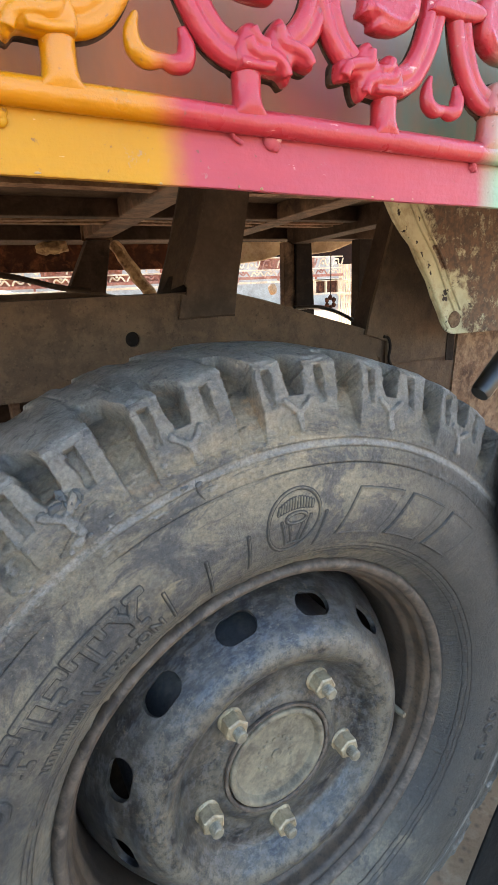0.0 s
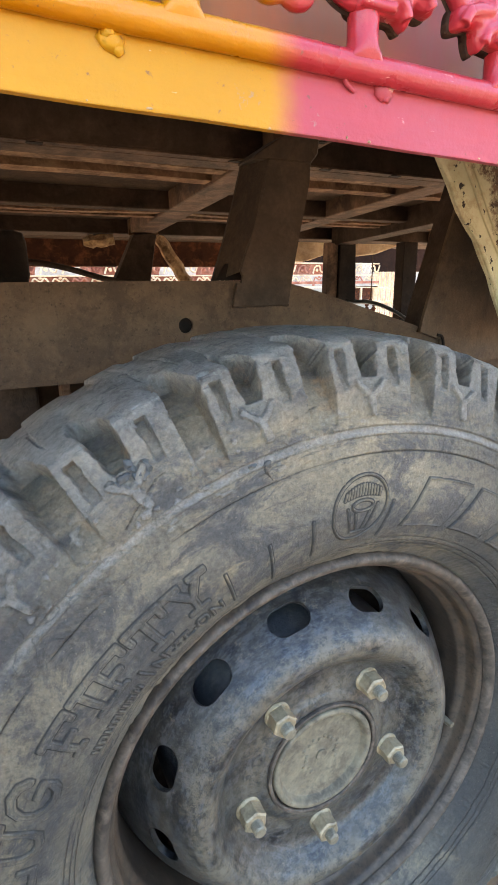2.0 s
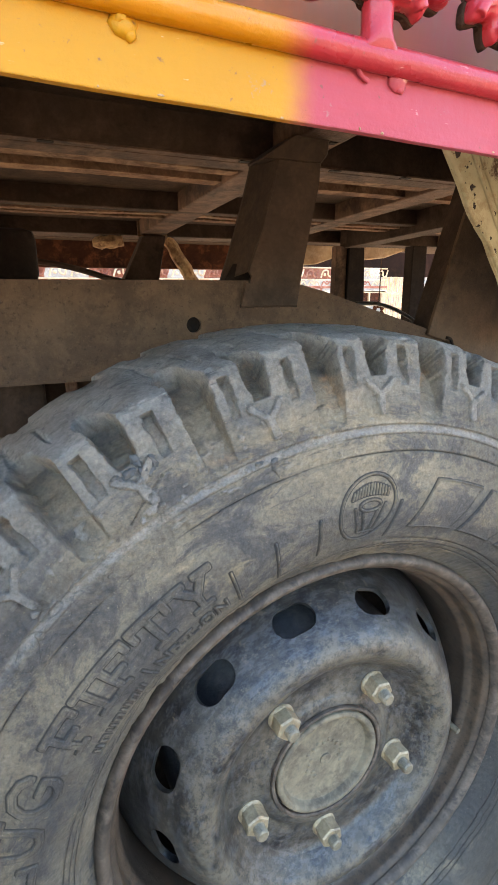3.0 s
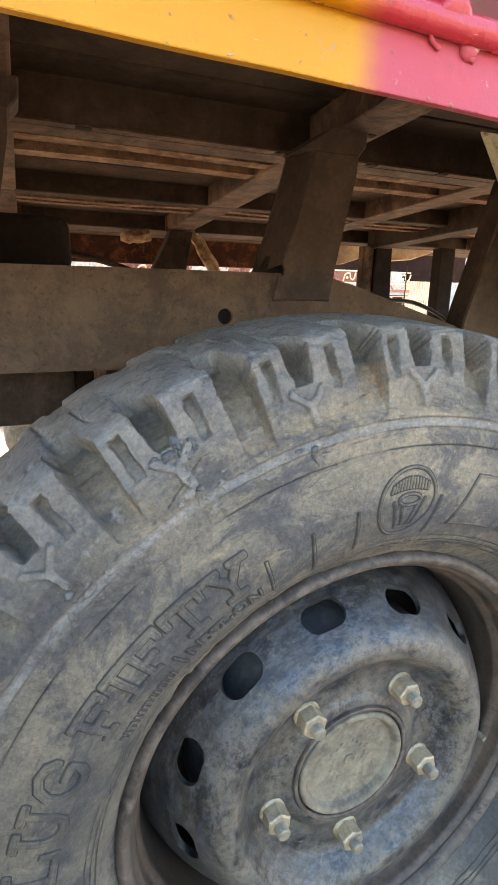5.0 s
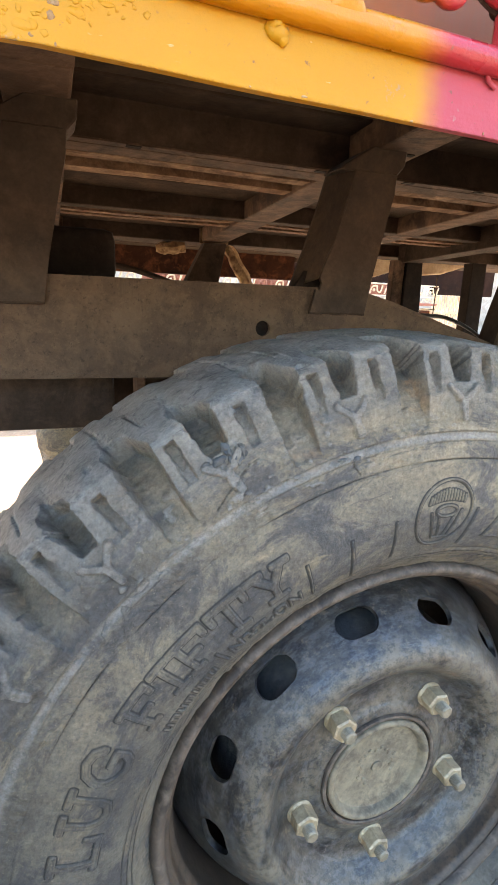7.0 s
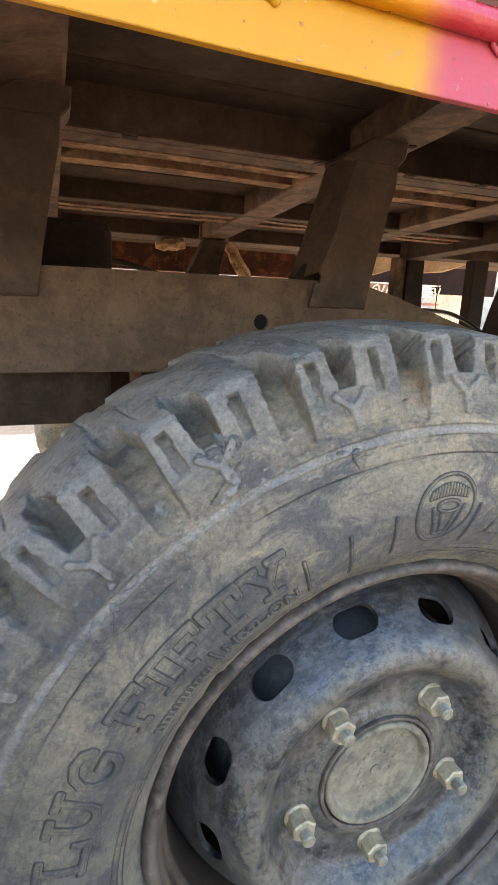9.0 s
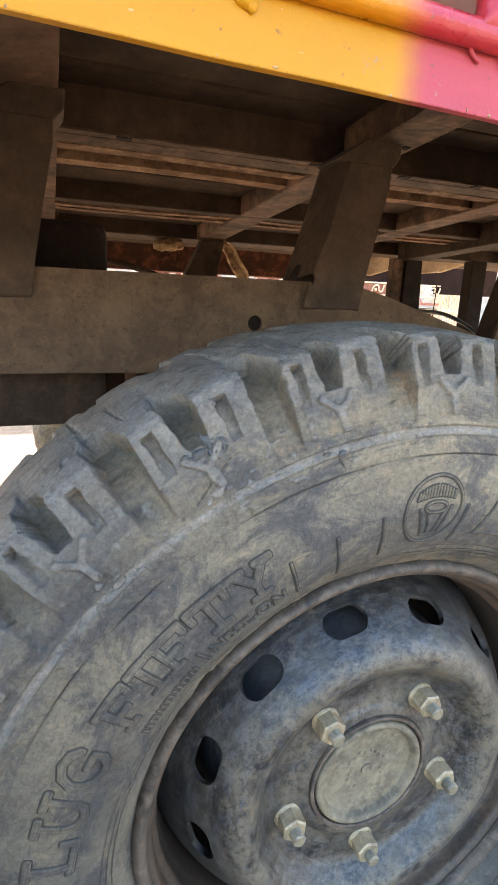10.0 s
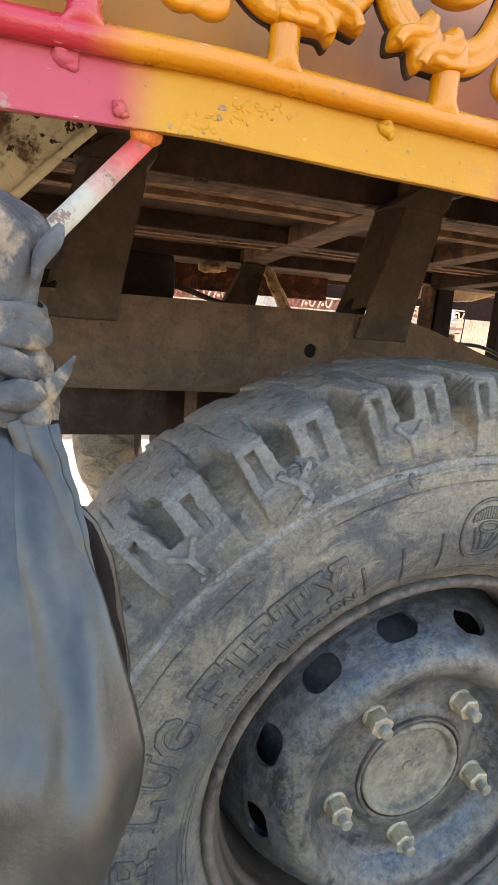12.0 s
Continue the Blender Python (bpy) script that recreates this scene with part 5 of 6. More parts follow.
# unseen end walls, added to close the body against light
part("panel", box((1.38, -0.06, 1.06), (1.40, 1.76, 3.4), 0.0), M_DARK, side)
part("panel", box((-1.6, -0.06, 1.06), (-1.58, 1.76, 3.4), 0.0), M_DARK, side)
part("far_sill", box((-1.6, 1.72, 0.957), (0.66, 1.758, 1.06), 0.003), M_RUSTWOOD, side, "rust-red back of the far sill")

rail = thing("decorated_side_rail", (0, -0.105, 0.957), "yellow and pink enamelled side rail with scroll ornaments", "side rail")
SAG = 0.02


def bend(x):
    """How far the long rail hangs below its level line at x."""
    return -SAG * x + 0.0009 - 0.045 * min(0.12, max(0.0, -0.285 - x))


def sill_bar(y0, y1, z0, z1, bevel):
    bm = box((-1.5, y0, z0), (1.3, y1, z1), 0.0)
    bmesh.ops.subdivide_edges(bm, edges=[e for e in bm.edges if abs(e.verts[0].co.x - e.verts[1].co.x) > 1], cuts=560)
    for v in bm.verts:
        v.co.y += 0.0006 * noise.noise(v.co * 22)
        v.co.z += 0.0007 * noise.noise(v.co * 16 + Vector((0, 0, 9))) + bend(v.co.x)
    bmesh.ops.bevel(bm, geom=[e for e in bm.edges if len(e.link_faces) == 2 and e.calc_face_angle(0) > 0.9], offset=bevel, segments=2, affect="EDGES")
    return bm


part("sill", sill_bar(-0.113, -0.1085, 0.9467, 0.9738, 0.0003), M_SILL, rail, "yellow and pink brushed enamel sill bar", True, 50)
part("sill_back", sill_bar(-0.1084, -0.090, 0.9580, 0.9715, 0.0008), M_DARK, rail, "unpainted rusty back of the sill", True, 50)
PIPE_Y = -0.1165
bm = bmesh.new()
add_tube(bm, [(-1.5 + 0.01 * k, PIPE_Y + 0.0004 * noise.noise(Vector((k * 0.2, 0, 0))), 0.9766 + bend(-1.5 + 0.01 * k) + 0.0005 * noise.noise(Vector((k * 0.15, 5, 0)))) for k in range(281)], 0.0058, 16)
part("pipe", bm, M_PIPE, rail, "yellow and pink enamelled round bar", True, 60)
POSTS = [-0.0810 + 0.0858 * k for k in range(-6, 6)]


def lump(bm, c, size, seed, sides=12):
    """A rounded uneven lump."""
    made = bmesh.ops.create_uvsphere(bm, u_segments=sides, v_segments=max(6, sides // 2), radius=1.0)["verts"]
    for v in made:
        k = 1 + 0.18 * noise.noise(v.co * 1.6 + Vector((seed, 0, 0)))
        v.co = Vector(c) + Vector([q * s * k for q, s in zip(v.co, size)])


def leaf(bm, root, tip, width, depth, y):
    """A plump cast leaf from root to tip, given in x and z."""
    r, t = Vector((root[0], 0, root[1])), Vector((tip[0], 0, tip[1]))
    n = 8
    pts, rad = [], []
    perp = Vector((-(t - r).z, 0, (t - r).x)).normalized()
    for k in range(n + 1):
        f = k / n
        pts.append(r.lerp(t, f) + perp * (0.16 * width * math.sin(f * 3.14)) + Vector((0, y - 0.0012 * math.sin(f * 3.1), 0)))
        rad.append(width * (0.55 + 0.55 * math.sin(min(1.0, f * 1.5) * 2.2)) * (1 - f ** 4 * 0.93))
    add_tube(bm, pts, rad, 10, depth)


def cast_shape(outline, half, bevel, y, grow=0.0):
    """A plump cast solid whose rounded outline is given in x and z."""
    cu = bpy.data.curves.new("tmp", "CURVE")
    cu.dimensions, cu.fill_mode = "2D", "BOTH"
    cu.extrude, cu.bevel_depth, cu.bevel_resolution, cu.offset = half, bevel, 3, grow - bevel
    loop = outline[-2:] + outline + outline[:2]
    pts = curve_points([(a, b, 0) for a, b in loop], 4)[8:-9]
    sp = cu.splines.new("POLY")
    sp.points.add(len(pts) - 1)
    for q, p in zip(sp.points, pts):
        q.co = (p.x, p.y, 0.0, 1.0)
    sp.use_cyclic_u = True
    tmp = new("tmp", cu)
    bpy.context.view_layer.update()
    me = bpy.data.meshes.new_from_object(tmp.evaluated_get(bpy.context.evaluated_depsgraph_get()))
    bpy.data.objects.remove(tmp)
    bm = bmesh.new()
    bm.from_mesh(me)
    for v in bm.verts:
        v.co = Vector((v.co.x, y - v.co.z, v.co.y))
    return bm


LEAVES = [(-0.0040, 1.0167), (0.0012, 1.0192), (0.0064, 1.0160), (0.0078, 1.0131), (0.0110, 1.0180), (0.0160, 1.0232), (0.0207, 1.0193), (0.0245, 1.0154), (0.0334, 1.0132), (0.0352, 1.0080), (0.0344, 1.0034), (0.0289, 1.0040), (0.0240, 1.0052), (0.0226, 0.9998), (0.0196, 0.9958), (0.0157, 0.9990), (0.0088, 0.9990), (0.0014, 0.9990), (-0.0061, 0.9998), (-0.0085, 1.0046), (-0.0070, 1.0114)]
LOBE = [(0.0209, 1.0362), (0.0191, 1.0336), (0.0137, 1.0322), (0.0126, 1.0282), (-0.0022, 1.0280), (-0.0135, 1.0334), (-0.0189, 1.0415), (-0.016, 1.060), (0.016, 1.060)]


def fuse(bm, voxel=0.0006, rounds=3):
    """Melts a group of overlapping solids into one smooth casting."""
    me = bpy.data.meshes.new("tmp")
    bmesh.ops.recalc_face_normals(bm, faces=bm.faces)
    bm.to_mesh(me)
    bm.free()
    tmp = new("tmp", me)
    melt = tmp.modifiers.new("melt", "REMESH")
    melt.mode, melt.voxel_size = "VOXEL", voxel
    calm = tmp.modifiers.new("calm", "SMOOTH")
    calm.factor, calm.iterations = 0.5, rounds
    bpy.context.view_layer.update()
    done = bpy.data.meshes.new_from_object(tmp.evaluated_get(bpy.context.evaluated_depsgraph_get()))
    bpy.data.objects.remove(tmp)
    out = bmesh.new()
    out.from_mesh(done)
    return out


def build_scroll(x, flip, seed):
    """One cast scroll on its post: ribbed arms and a cluster of pointed leaves, its back left unpainted."""
    s = -1 if flip else 1
    y = PIPE_Y - 0.001
    drop = bend(x) - SAG * 0.081 - 0.0022

    def p(u, z, d=0.0):
        return (x + s * u, y + d, z + drop)

    def shape(outline):
        return [(x + s * u, z + drop) for u, z in outline][::s]

    def cast_noise(bm, amount=0.0007):
        for v in bm.verts:
            v.co += amount * Vector((noise.noise(v.co * 120), noise.noise(v.co * 120 + Vector((3, 0, 0))), noise.noise(v.co * 120 + Vector((0, 3, 0)))))
        return bm

    leaves = cast_shape(shape(LEAVES), 0.0015, 0.0046, y - 0.001)
    for line, r in (([(-0.002, 1.0120), (0.001, 1.0075), (0.010, 1.0065), (0.0165, 1.0040), (0.0190, 0.9990)], 0.0030), ([(0.0150, 1.0190), (0.0165, 1.0130), (0.0240, 1.0115), (0.0300, 1.0095), (0.0328, 1.0050)], 0.0030), ([(0.0005, 1.0165), (0.0035, 1.0120), (0.0090, 1.0105)], 0.0026), ([(-0.0060, 1.0025), (0.0030, 1.0020), (0.0120, 1.0020)], 0.0022)):
        add_tube(leaves, curve_points([p(u, z, -0.0060) for u, z in line], 5), r, 10)
    ob = part("scroll", cast_noise(fuse(leaves), 0.0004), M_PIPE, rail, "cast scroll ornament with leaves", True, 60)
    back = cast_shape(shape(LEAVES), 0.0015, 0.0015, y + 0.0040, 0.0004)
    part("unpainted_back", cast_noise(back), M_GRIME, ob, "unpainted rusty back", True, 60)
    for k, line in enumerate(([(0.001, 1.0075), (-0.010, 1.0085), (-0.0195, 1.0150), (-0.0270, 1.0270), (-0.0315, 1.0400), (-0.0330, 1.0490)], [(0.020, 1.0110), (0.029, 1.0175), (0.036, 1.0260), (0.0400, 1.0370), (0.0405, 1.0500), (0.036, 1.0680)])):
        bm = bmesh.new()
        mid = curve_points([p(u, z) for u, z in line], 6)
        for off, r, d in ((-0.0040, 0.0046, 0.0), (0.0042, 0.0048, -0.0006)):
            pts = []
            for i, q in enumerate(mid):
                t = (mid[min(i + 1, len(mid) - 1)] - mid[max(i - 1, 0)]).normalized()
                pts.append(q + Vector((-t.z, 0, t.x)) * off * (0.75 + 0.25 * i / len(mid)) + Vector((0, d, 0)))
            add_tube(bm, pts, r, 10)
        part("arm", cast_noise(fuse(bm, 0.0009, 3), 0.0003), M_PIPE, ob, "ribbed curved arm", True, 60)
        bm = bmesh.new()
        add_tube(bm, [q + Vector((0, 0.0030, -0.0004)) for q in mid], 0.0082, 8, 0.35)
        part("unpainted_back", bm, M_GRIME, ob, "", True, 60)
    lobe = cast_shape(shape(LOBE), 0.0015, 0.0046, y - 0.001)
    add_tube(lobe, curve_points([p(0.014, 1.0370, -0.006), p(0.004, 1.0345, -0.006), p(-0.006, 1.0340, -0.006), p(-0.013, 1.0410, -0.006)], 5), 0.0020, 8)
    part("lobe", cast_noise(fuse(lobe), 0.0004), M_PIPE, ob, "cast leaf lobe between the arms", True, 60)
    return ob


for k, x in enumerate(POSTS):
    drop = bend(x) - SAG * 0.081 - 0.0022
    bm = bmesh.new()
    add_tube(bm, [(x, PIPE_Y, z + drop) for z in (0.9785, 0.9805, 0.9825, 0.9845, 0.9865, 0.990, 0.995, 1.003)], [0.0128, 0.0120, 0.0103, 0.0088, 0.0077, 0.0070, 0.0069, 0.0072], 24)
    for v in bm.verts:
        lim = 0.0042 + 0.0026 * max(0.0, min(1.0, (v.co.z - drop - 0.9795) / 0.006))
        v.co.y = PIPE_Y + max(-lim, min(lim, v.co.y - PIPE_Y))
        v.co += 0.0004 * Vector((noise.noise(v.co * 90), noise.noise(v.co * 90 + Vector((3, 0, 0))), 0))
    part("post", bm, M_PIPE, rail, "short post flaring into the round bar", True, 60)
    build_scroll(x, k % 2 == 1, k * 3.7)
    if k % 2 == 0 and k > 0:
        xm = x - 0.0420
        bm = bmesh.new()
        for line, radii in (([(-0.0098, 1.0165), (-0.0126, 1.0095), (-0.0116, 1.0030), (-0.0066, 0.9998), (0.0002, 1.0002)], (0.0014, 0.0034, 0.0043, 0.0043, 0.0030)), ([(0.0, 1.0004), (0.0058, 0.9992), (0.0110, 1.0012), (0.0122, 1.0070), (0.0104, 1.0140)], (0.0030, 0.0042, 0.0046, 0.0042, 0.0020))):
            pts = curve_points([(xm + u, PIPE_Y - 0.0005, z + drop) for u, z in line], 5)
            add_tube(bm, pts, [float(np.interp(i / (len(pts) - 1), np.linspace(0, 1, 5), radii)) for i in range(len(pts))], 12)
        bm = fuse(bm, 0.0007, 3)
        part("hook", bm, M_PIPE, rail, "small double-lobed crescent ornament", True, 60)
        bm = cast_shape([(xm + u, z + drop) for u, z in ((-0.019, 1.0445), (0.020, 1.0445), (0.021, 1.0530), (-0.020, 1.0530))], 0.0015, 0.0030, PIPE_Y - 0.0035)
        part("collar", bm, M_PIPE, rail, "cast collar joining two arms", True, 60)
for x, z, w, h in ((-0.1940, 0.9738, 0.0052, 0.0052), (-0.0655, 0.9730, 0.0054, 0.0050), (0.0825, 0.9685, 0.0030, 0.0034), (-0.3455, 0.9745, 0.0056, 0.0052), (-0.3240, 0.9585, 0.0034, 0.0034), (-0.62, 0.979, 0.005, 0.005), (0.24, 0.968, 0.005, 0.005)):
    bm = bmesh.new()
    lump(bm, (x, -0.1130, z), (w, 0.0034, h), x * 50)
    lump(bm, (x + 0.0022, -0.1132, z - h * 0.6), (w * 0.6, 0.0022, h * 0.5), x * 70)
    lump(bm, (x - 0.0015, -0.1150, z + h * 0.3), (w * 0.5, 0.0020, h * 0.5), x * 90)
    for v in bm.verts:
        v.co += 0.0011 * Vector((noise.noise(v.co * 400), 0.6 * noise.noise(v.co * 400 + Vector((7, 0, 0))), noise.noise(v.co * 400 + Vector((0, 7, 0)))))
    part("weld_bead", bm, M_SILL, rail, "painted-over weld bead", True, 70)
bm = bmesh.new()
add_tube(bm, curve_points([(-0.0960, -0.1170, 0.9760), (-0.0905, -0.1165, 0.9755), (-0.0875, -0.1145, 0.9725), (-0.0825, -0.1140, 0.9700)], 5), [0.0011] * 16, 8)
part("weld_bead", bm, M_SILL, rail, "painted-over weld dribble", True, 70)
for k in range(44):
    u = random.random()
    x, z = -0.300 + 0.052 * u + random.uniform(-0.006, 0.006), 0.9545 + 0.016 * u ** 0.7 + random.uniform(-0.005, 0.005)
    bm = bmesh.new()
    r = random.uniform(0.0005, 0.0017) * (1 if k % 4 else 1.6)
    lump(bm, (x, -0.1130, min(0.976, max(0.953, z))), (r * random.uniform(0.6, 1.6), 0.00032, r * random.uniform(0.5, 1.2)), k * 1.3, 10)
    for v in bm.verts:
        v.co += 0.0007 * Vector((noise.noise(v.co * 900), 0, noise.noise(v.co * 900 + Vector((0, 7, 0)))))
    part("paint_flake", bm, M_BARE if k % 9 == 0 else M_SILL, rail, "", True, 70)
for k in range(16):
    x = random.uniform(-0.42, 0.20)
    bm = bmesh.new()
    w = random.uniform(0.0005, 0.0018)
    lump(bm, (x, -0.1129, 0.9474 + bend(x) + random.uniform(-0.0002, 0.0010)), (w, 0.0003, random.uniform(0.0003, 0.0008)), k * 2.3, 8)
    part("paint_chip", bm, M_BARE, rail, "", True, 70)

# ---- struts, plates and rubber flaps ----
strut = thing("flap_strut", (-0.355, -0.12, 0.895), "chipped white and red flat steel strut welded under the rail", "strut")
bm = bmesh.new()
add_tube(bm, [(-0.3110, -0.104, 0.9515), (-0.3185, -0.106, 0.943), (-0.335, -0.122, 0.9225), (-0.3525, -0.137, 0.9010), (-0.368, -0.145, 0.884)], [0.0044, 0.0045, 0.0046, 0.0048, 0.0048], 8, 0.5)
for v in bm.verts:
    v.co += 0.0006 * Vector((noise.noise(v.co * 120), noise.noise(v.co * 120 + Vector((4, 0, 0))), 0))
part("bar", bm, M_STRUT, strut, "chipped white flat bar with a red end", True, 40)
bm = bmesh.new()
lump(bm, (-0.3110, -0.1045, 0.9530), (0.0075, 0.006, 0.0050), 4.2)
part("weld", bm, worn("orange_weld", srgb(214, 110, 30), srgb(150, 70, 26), srgb(226, 150, 60), 0.5, 0, 60, 200), strut, "orange painted weld lump", True, 70)


def build_flap(name, label, rows, cols, edge, seed, back=0.0, mat=None, crease=None):
    """A hanging rubber sheet; edge(v) gives its left and right x, its depth, bulge and height for v from 0 at the top to 1."""
    verts, faces = [], []
    for i in range(rows + 1):
        v = i / rows
        xl, xr, y, bulge, z = edge(v)
        for j in range(cols + 1):
            u = j / cols
            fold = 0.006 * math.sin(u * 9 + seed + 2 * v) * v + 0.004 * noise.noise(Vector((u * 4, v * 5, seed)))
            if crease is not None:
                fold += crease(u, v)
            verts.append((xl + (xr - xl) * u + 0.002 * noise.noise(Vector((u * 5, v * 9, seed + 4))), y - bulge * math.sin(math.pi * (0.12 + 0.88 * u)) - fold + back, z))
    for i in range(rows):
        for j in range(cols):
            k = i * (cols + 1) + j
            faces.append((k, k + 1, k + cols + 2, k + cols + 1))
    ob = mesh_object(name, verts, faces, mat or M_FLAP, None, "", True)
    mod = ob.modifiers.new("thickness", "SOLIDIFY")
    mod.thickness = 0.0035
    return tagged(ob, label, "rubber flap")


def left_edge(v):
    z = 0.83 - 0.80 * v
    xr = float(np.interp(z, [0.03, 0.55, 0.647, 0.679, 0.694, 0.719, 0.733, 0.755, 0.773, 0.783, 0.805, 0.824], [-0.352, -0.345, -0.338, -0.331, -0.323, -0.320, -0.3225, -0.3285, -0.334, -0.339, -0.344, -0.348]))
    xl = float(np.interp(v, [0, 0.15, 0.4, 1.0], [-0.396, -0.43, -0.50, -0.52]))
    return xl, xr, float(np.interp(z, [0.03, 0.60, 0.65, 0.719, 0.735, 0.783, 0.83], [-0.165, -0.185, -0.200, -0.200, -0.192, -0.176, -0.155])), float(np.interp(v, [0, 0.1, 0.2, 0.6, 1], [0.006, 0.022, 0.034, 0.045, 0.05])), z


def left_crease(u, v):
    """The sheet laps over itself along a slanting crease and sags in long soft folds."""
    c = 0.93 - 2.2 * (v - 0.06)
    lap = 0.010 * min(1.0, max(0.0, (u - c) / 0.07 + 0.5)) * min(1.0, max(0.0, (v - 0.05) / 0.05)) * max(0.0, 1 - v * 1.6)
    soft = 0.017 * math.exp(-((u - 0.80 - 0.05 * math.sin(v * 9)) / 0.11) ** 2) * min(1.0, v * 5) - 0.014 * math.exp(-((u - 0.52) / 0.10) ** 2) * min(1.0, v * 4)
    return lap + soft + 0.0016 * noise.noise(Vector((u * 9, v * 14, 3.0)))


flap = build_flap("rubber_flap", "black rubber sheet tied round a strut beside the wheel", 110, 70, left_edge, 1.0, 0.0, None, left_crease)
for k in range(9):
    v = 0.11 + 0.10 * random.random()
    xl, xr, y, bulge, z = left_edge(v)
    u = 0.86 + 0.12 * random.random()
    bm = bmesh.new()
    lump(bm, (xl + (xr - xl) * u, y - bulge * math.sin(math.pi * (0.12 + 0.88 * u)) - 0.002, z), (random.uniform(0.001, 0.003), 0.0030, random.uniform(0.0015, 0.004)), k * 3.1, 10)
    for w in bm.verts:
        w.co += 0.001 * Vector((noise.noise(w.co * 500), 0, noise.noise(w.co * 500 + Vector((0, 7, 0)))))
    part("mud_patch", bm, M_MUD, flap, "", True, 70)
bm = bmesh.new()
pts = []
for k in range(40):
    xl, xr, y, bulge, z = left_edge(0.02 + 0.20 * k / 39)
    pts.append((xr - 0.0008 + 0.0006 * noise.noise(Vector((k * 0.4, 0, 0))), y - 0.002, z))
add_tube(bm, pts, 0.0013, 8)
part("rolled_edge", bm, M_FLAP, flap, "scuffed pale edge", True, 70)


def left_inner(v):
    z = 0.812 - 0.165 * v
    xr = float(np.interp(z, [0.65, 0.703, 0.721, 0.755, 0.773, 0.789, 0.798, 0.815], [-0.330, -0.3185, -0.3190, -0.3245, -0.3275, -0.334, -0.342, -0.350]))
    return xr - 0.05, xr, -0.160, 0.004, z


# strip coloured black so the gap beside the front sheet reads as shade
strip = build_flap("rubber_flap", "narrow rubber strip behind the tied sheet, blackened for the gap's shade", 30, 10, left_inner, 4.0, 0.0, M_BLACK)
bm = bmesh.new()
pts = []
for k in range(30):
    xl, xr, y, bulge, z = left_inner(0.06 + 0.62 * k / 29)
    pts.append((xr - 0.0012, y - 0.002, z))
add_tube(bm, pts, [0.0030 - 0.0012 * abs(k / 29 - 0.4) for k in range(30)], 8, 0.6)
part("rolled_edge", bm, M_FLAP, strip, "rolled rubber lip", True, 70)
knot = thing("rubber_knot", (-0.37, -0.12, 0.83), "strip of dusty black rubber knotted round the strut", "knot")
bm = bmesh.new()
prof = curve_points([(-0.382, 0.010, 0.916), (-0.374, 0.019, 0.906), (-0.3700, 0.0185, 0.893), (-0.3715, 0.0165, 0.877), (-0.3705, 0.0168, 0.862), (-0.3680, 0.0180, 0.845), (-0.3665, 0.0170, 0.822)], 6)
rings = []
for i, q in enumerate(prof):
    ring = []
    for k in range(36):
        a = 2 * math.pi * k / 36
        r = q.y * (1 + 0.09 * math.sin(a * 4 + q.z * 70) + 0.06 * math.sin(a * 7 - q.z * 110) + 0.10 * noise.noise(Vector((2 * math.cos(a), 2 * math.sin(a), q.z * 60))))
        ring.append(bm.verts.new((q.x + r * math.cos(a), -0.146 + 0.8 * r * math.sin(a), q.z + 0.002 * math.sin(a * 3))))
    rings.append(ring)
for ra, rb in zip(rings, rings[1:]):
    for k in range(36):
        bm.faces.new((ra[k], ra[(k + 1) % 36], rb[(k + 1) % 36], rb[k]))
bm.faces.new(rings[0])
part("sleeve", bm, M_KNOT, knot, "folded dusty rubber sleeve", True, 70)
lip = bmesh.new()
add_tube(lip, curve_points([(-0.3560, -0.158, 0.884), (-0.3535, -0.157, 0.892), (-0.3490, -0.155, 0.899), (-0.3465, -0.153, 0.9045)], 5), [0.0006 + 0.0030 * math.sin(3.1416 * (k + 0.4) / 16.5) for k in range(16)], 8, 0.5)
part("lip", lip, M_KNOT, knot, "", True, 70)
for z, tilt, r, tall in ((0.872, 0.0025, 0.0170, 0.0052), (0.8625, -0.0020, 0.0178, 0.0050), (0.8530, 0.0040, 0.0182, 0.0050), (0.8410, -0.0055, 0.0200, 0.0062), (0.8320, 0.0030, 0.0192, 0.0056)):
    bm = bmesh.new()
    ring = [(-0.3690 + r * math.cos(k / 40 * 6.2832) * (1 + 0.02 * math.sin(k * 1.3 + z * 300)), -0.148 + r * 0.86 * math.sin(k / 40 * 6.2832), z + tilt * math.cos(k / 40 * 6.2832 + z * 40) + 0.0008 * math.sin(k * 0.9 + z * 500)) for k in range(41)]
    add_tube(bm, ring, 0.0011, 14, tall / 0.0011, Vector((0, 0, 1)))
    for v in bm.verts:
        v.co += 0.0009 * Vector((noise.noise(v.co * 140), noise.noise(v.co * 140 + Vector((5, 0, 0))), noise.noise(v.co * 120 + Vector((0, 5, 0)))))
    part("wrap", bm, M_KNOT, knot, "flat wound strip", True, 70)
for c, size in (((-0.3620, -0.1665, 0.8420), (0.0105, 0.0055, 0.0062)), ((-0.3555, -0.1645, 0.8350), (0.0060, 0.0050, 0.0075))):
    bm = bmesh.new()
    lump(bm, c, size, c[0] * 90, 18)
    for v in bm.verts:
        v.co += 0.0020 * Vector((noise.noise(v.co * 160), 0.5 * noise.noise(v.co * 160 + Vector((5, 0, 0))), noise.noise(v.co * 160 + Vector((0, 5, 0)))))
    part("knot_fold", bm, M_KNOT, knot, "", True, 70)
bm = bmesh.new()
add_tube(bm, [(-0.3545, -0.165, 0.838), (-0.3500, -0.165, 0.8445), (-0.3455, -0.164, 0.8510), (-0.3415, -0.163, 0.8575)], [0.0030, 0.0032, 0.0024, 0.0005], 8, 0.45)
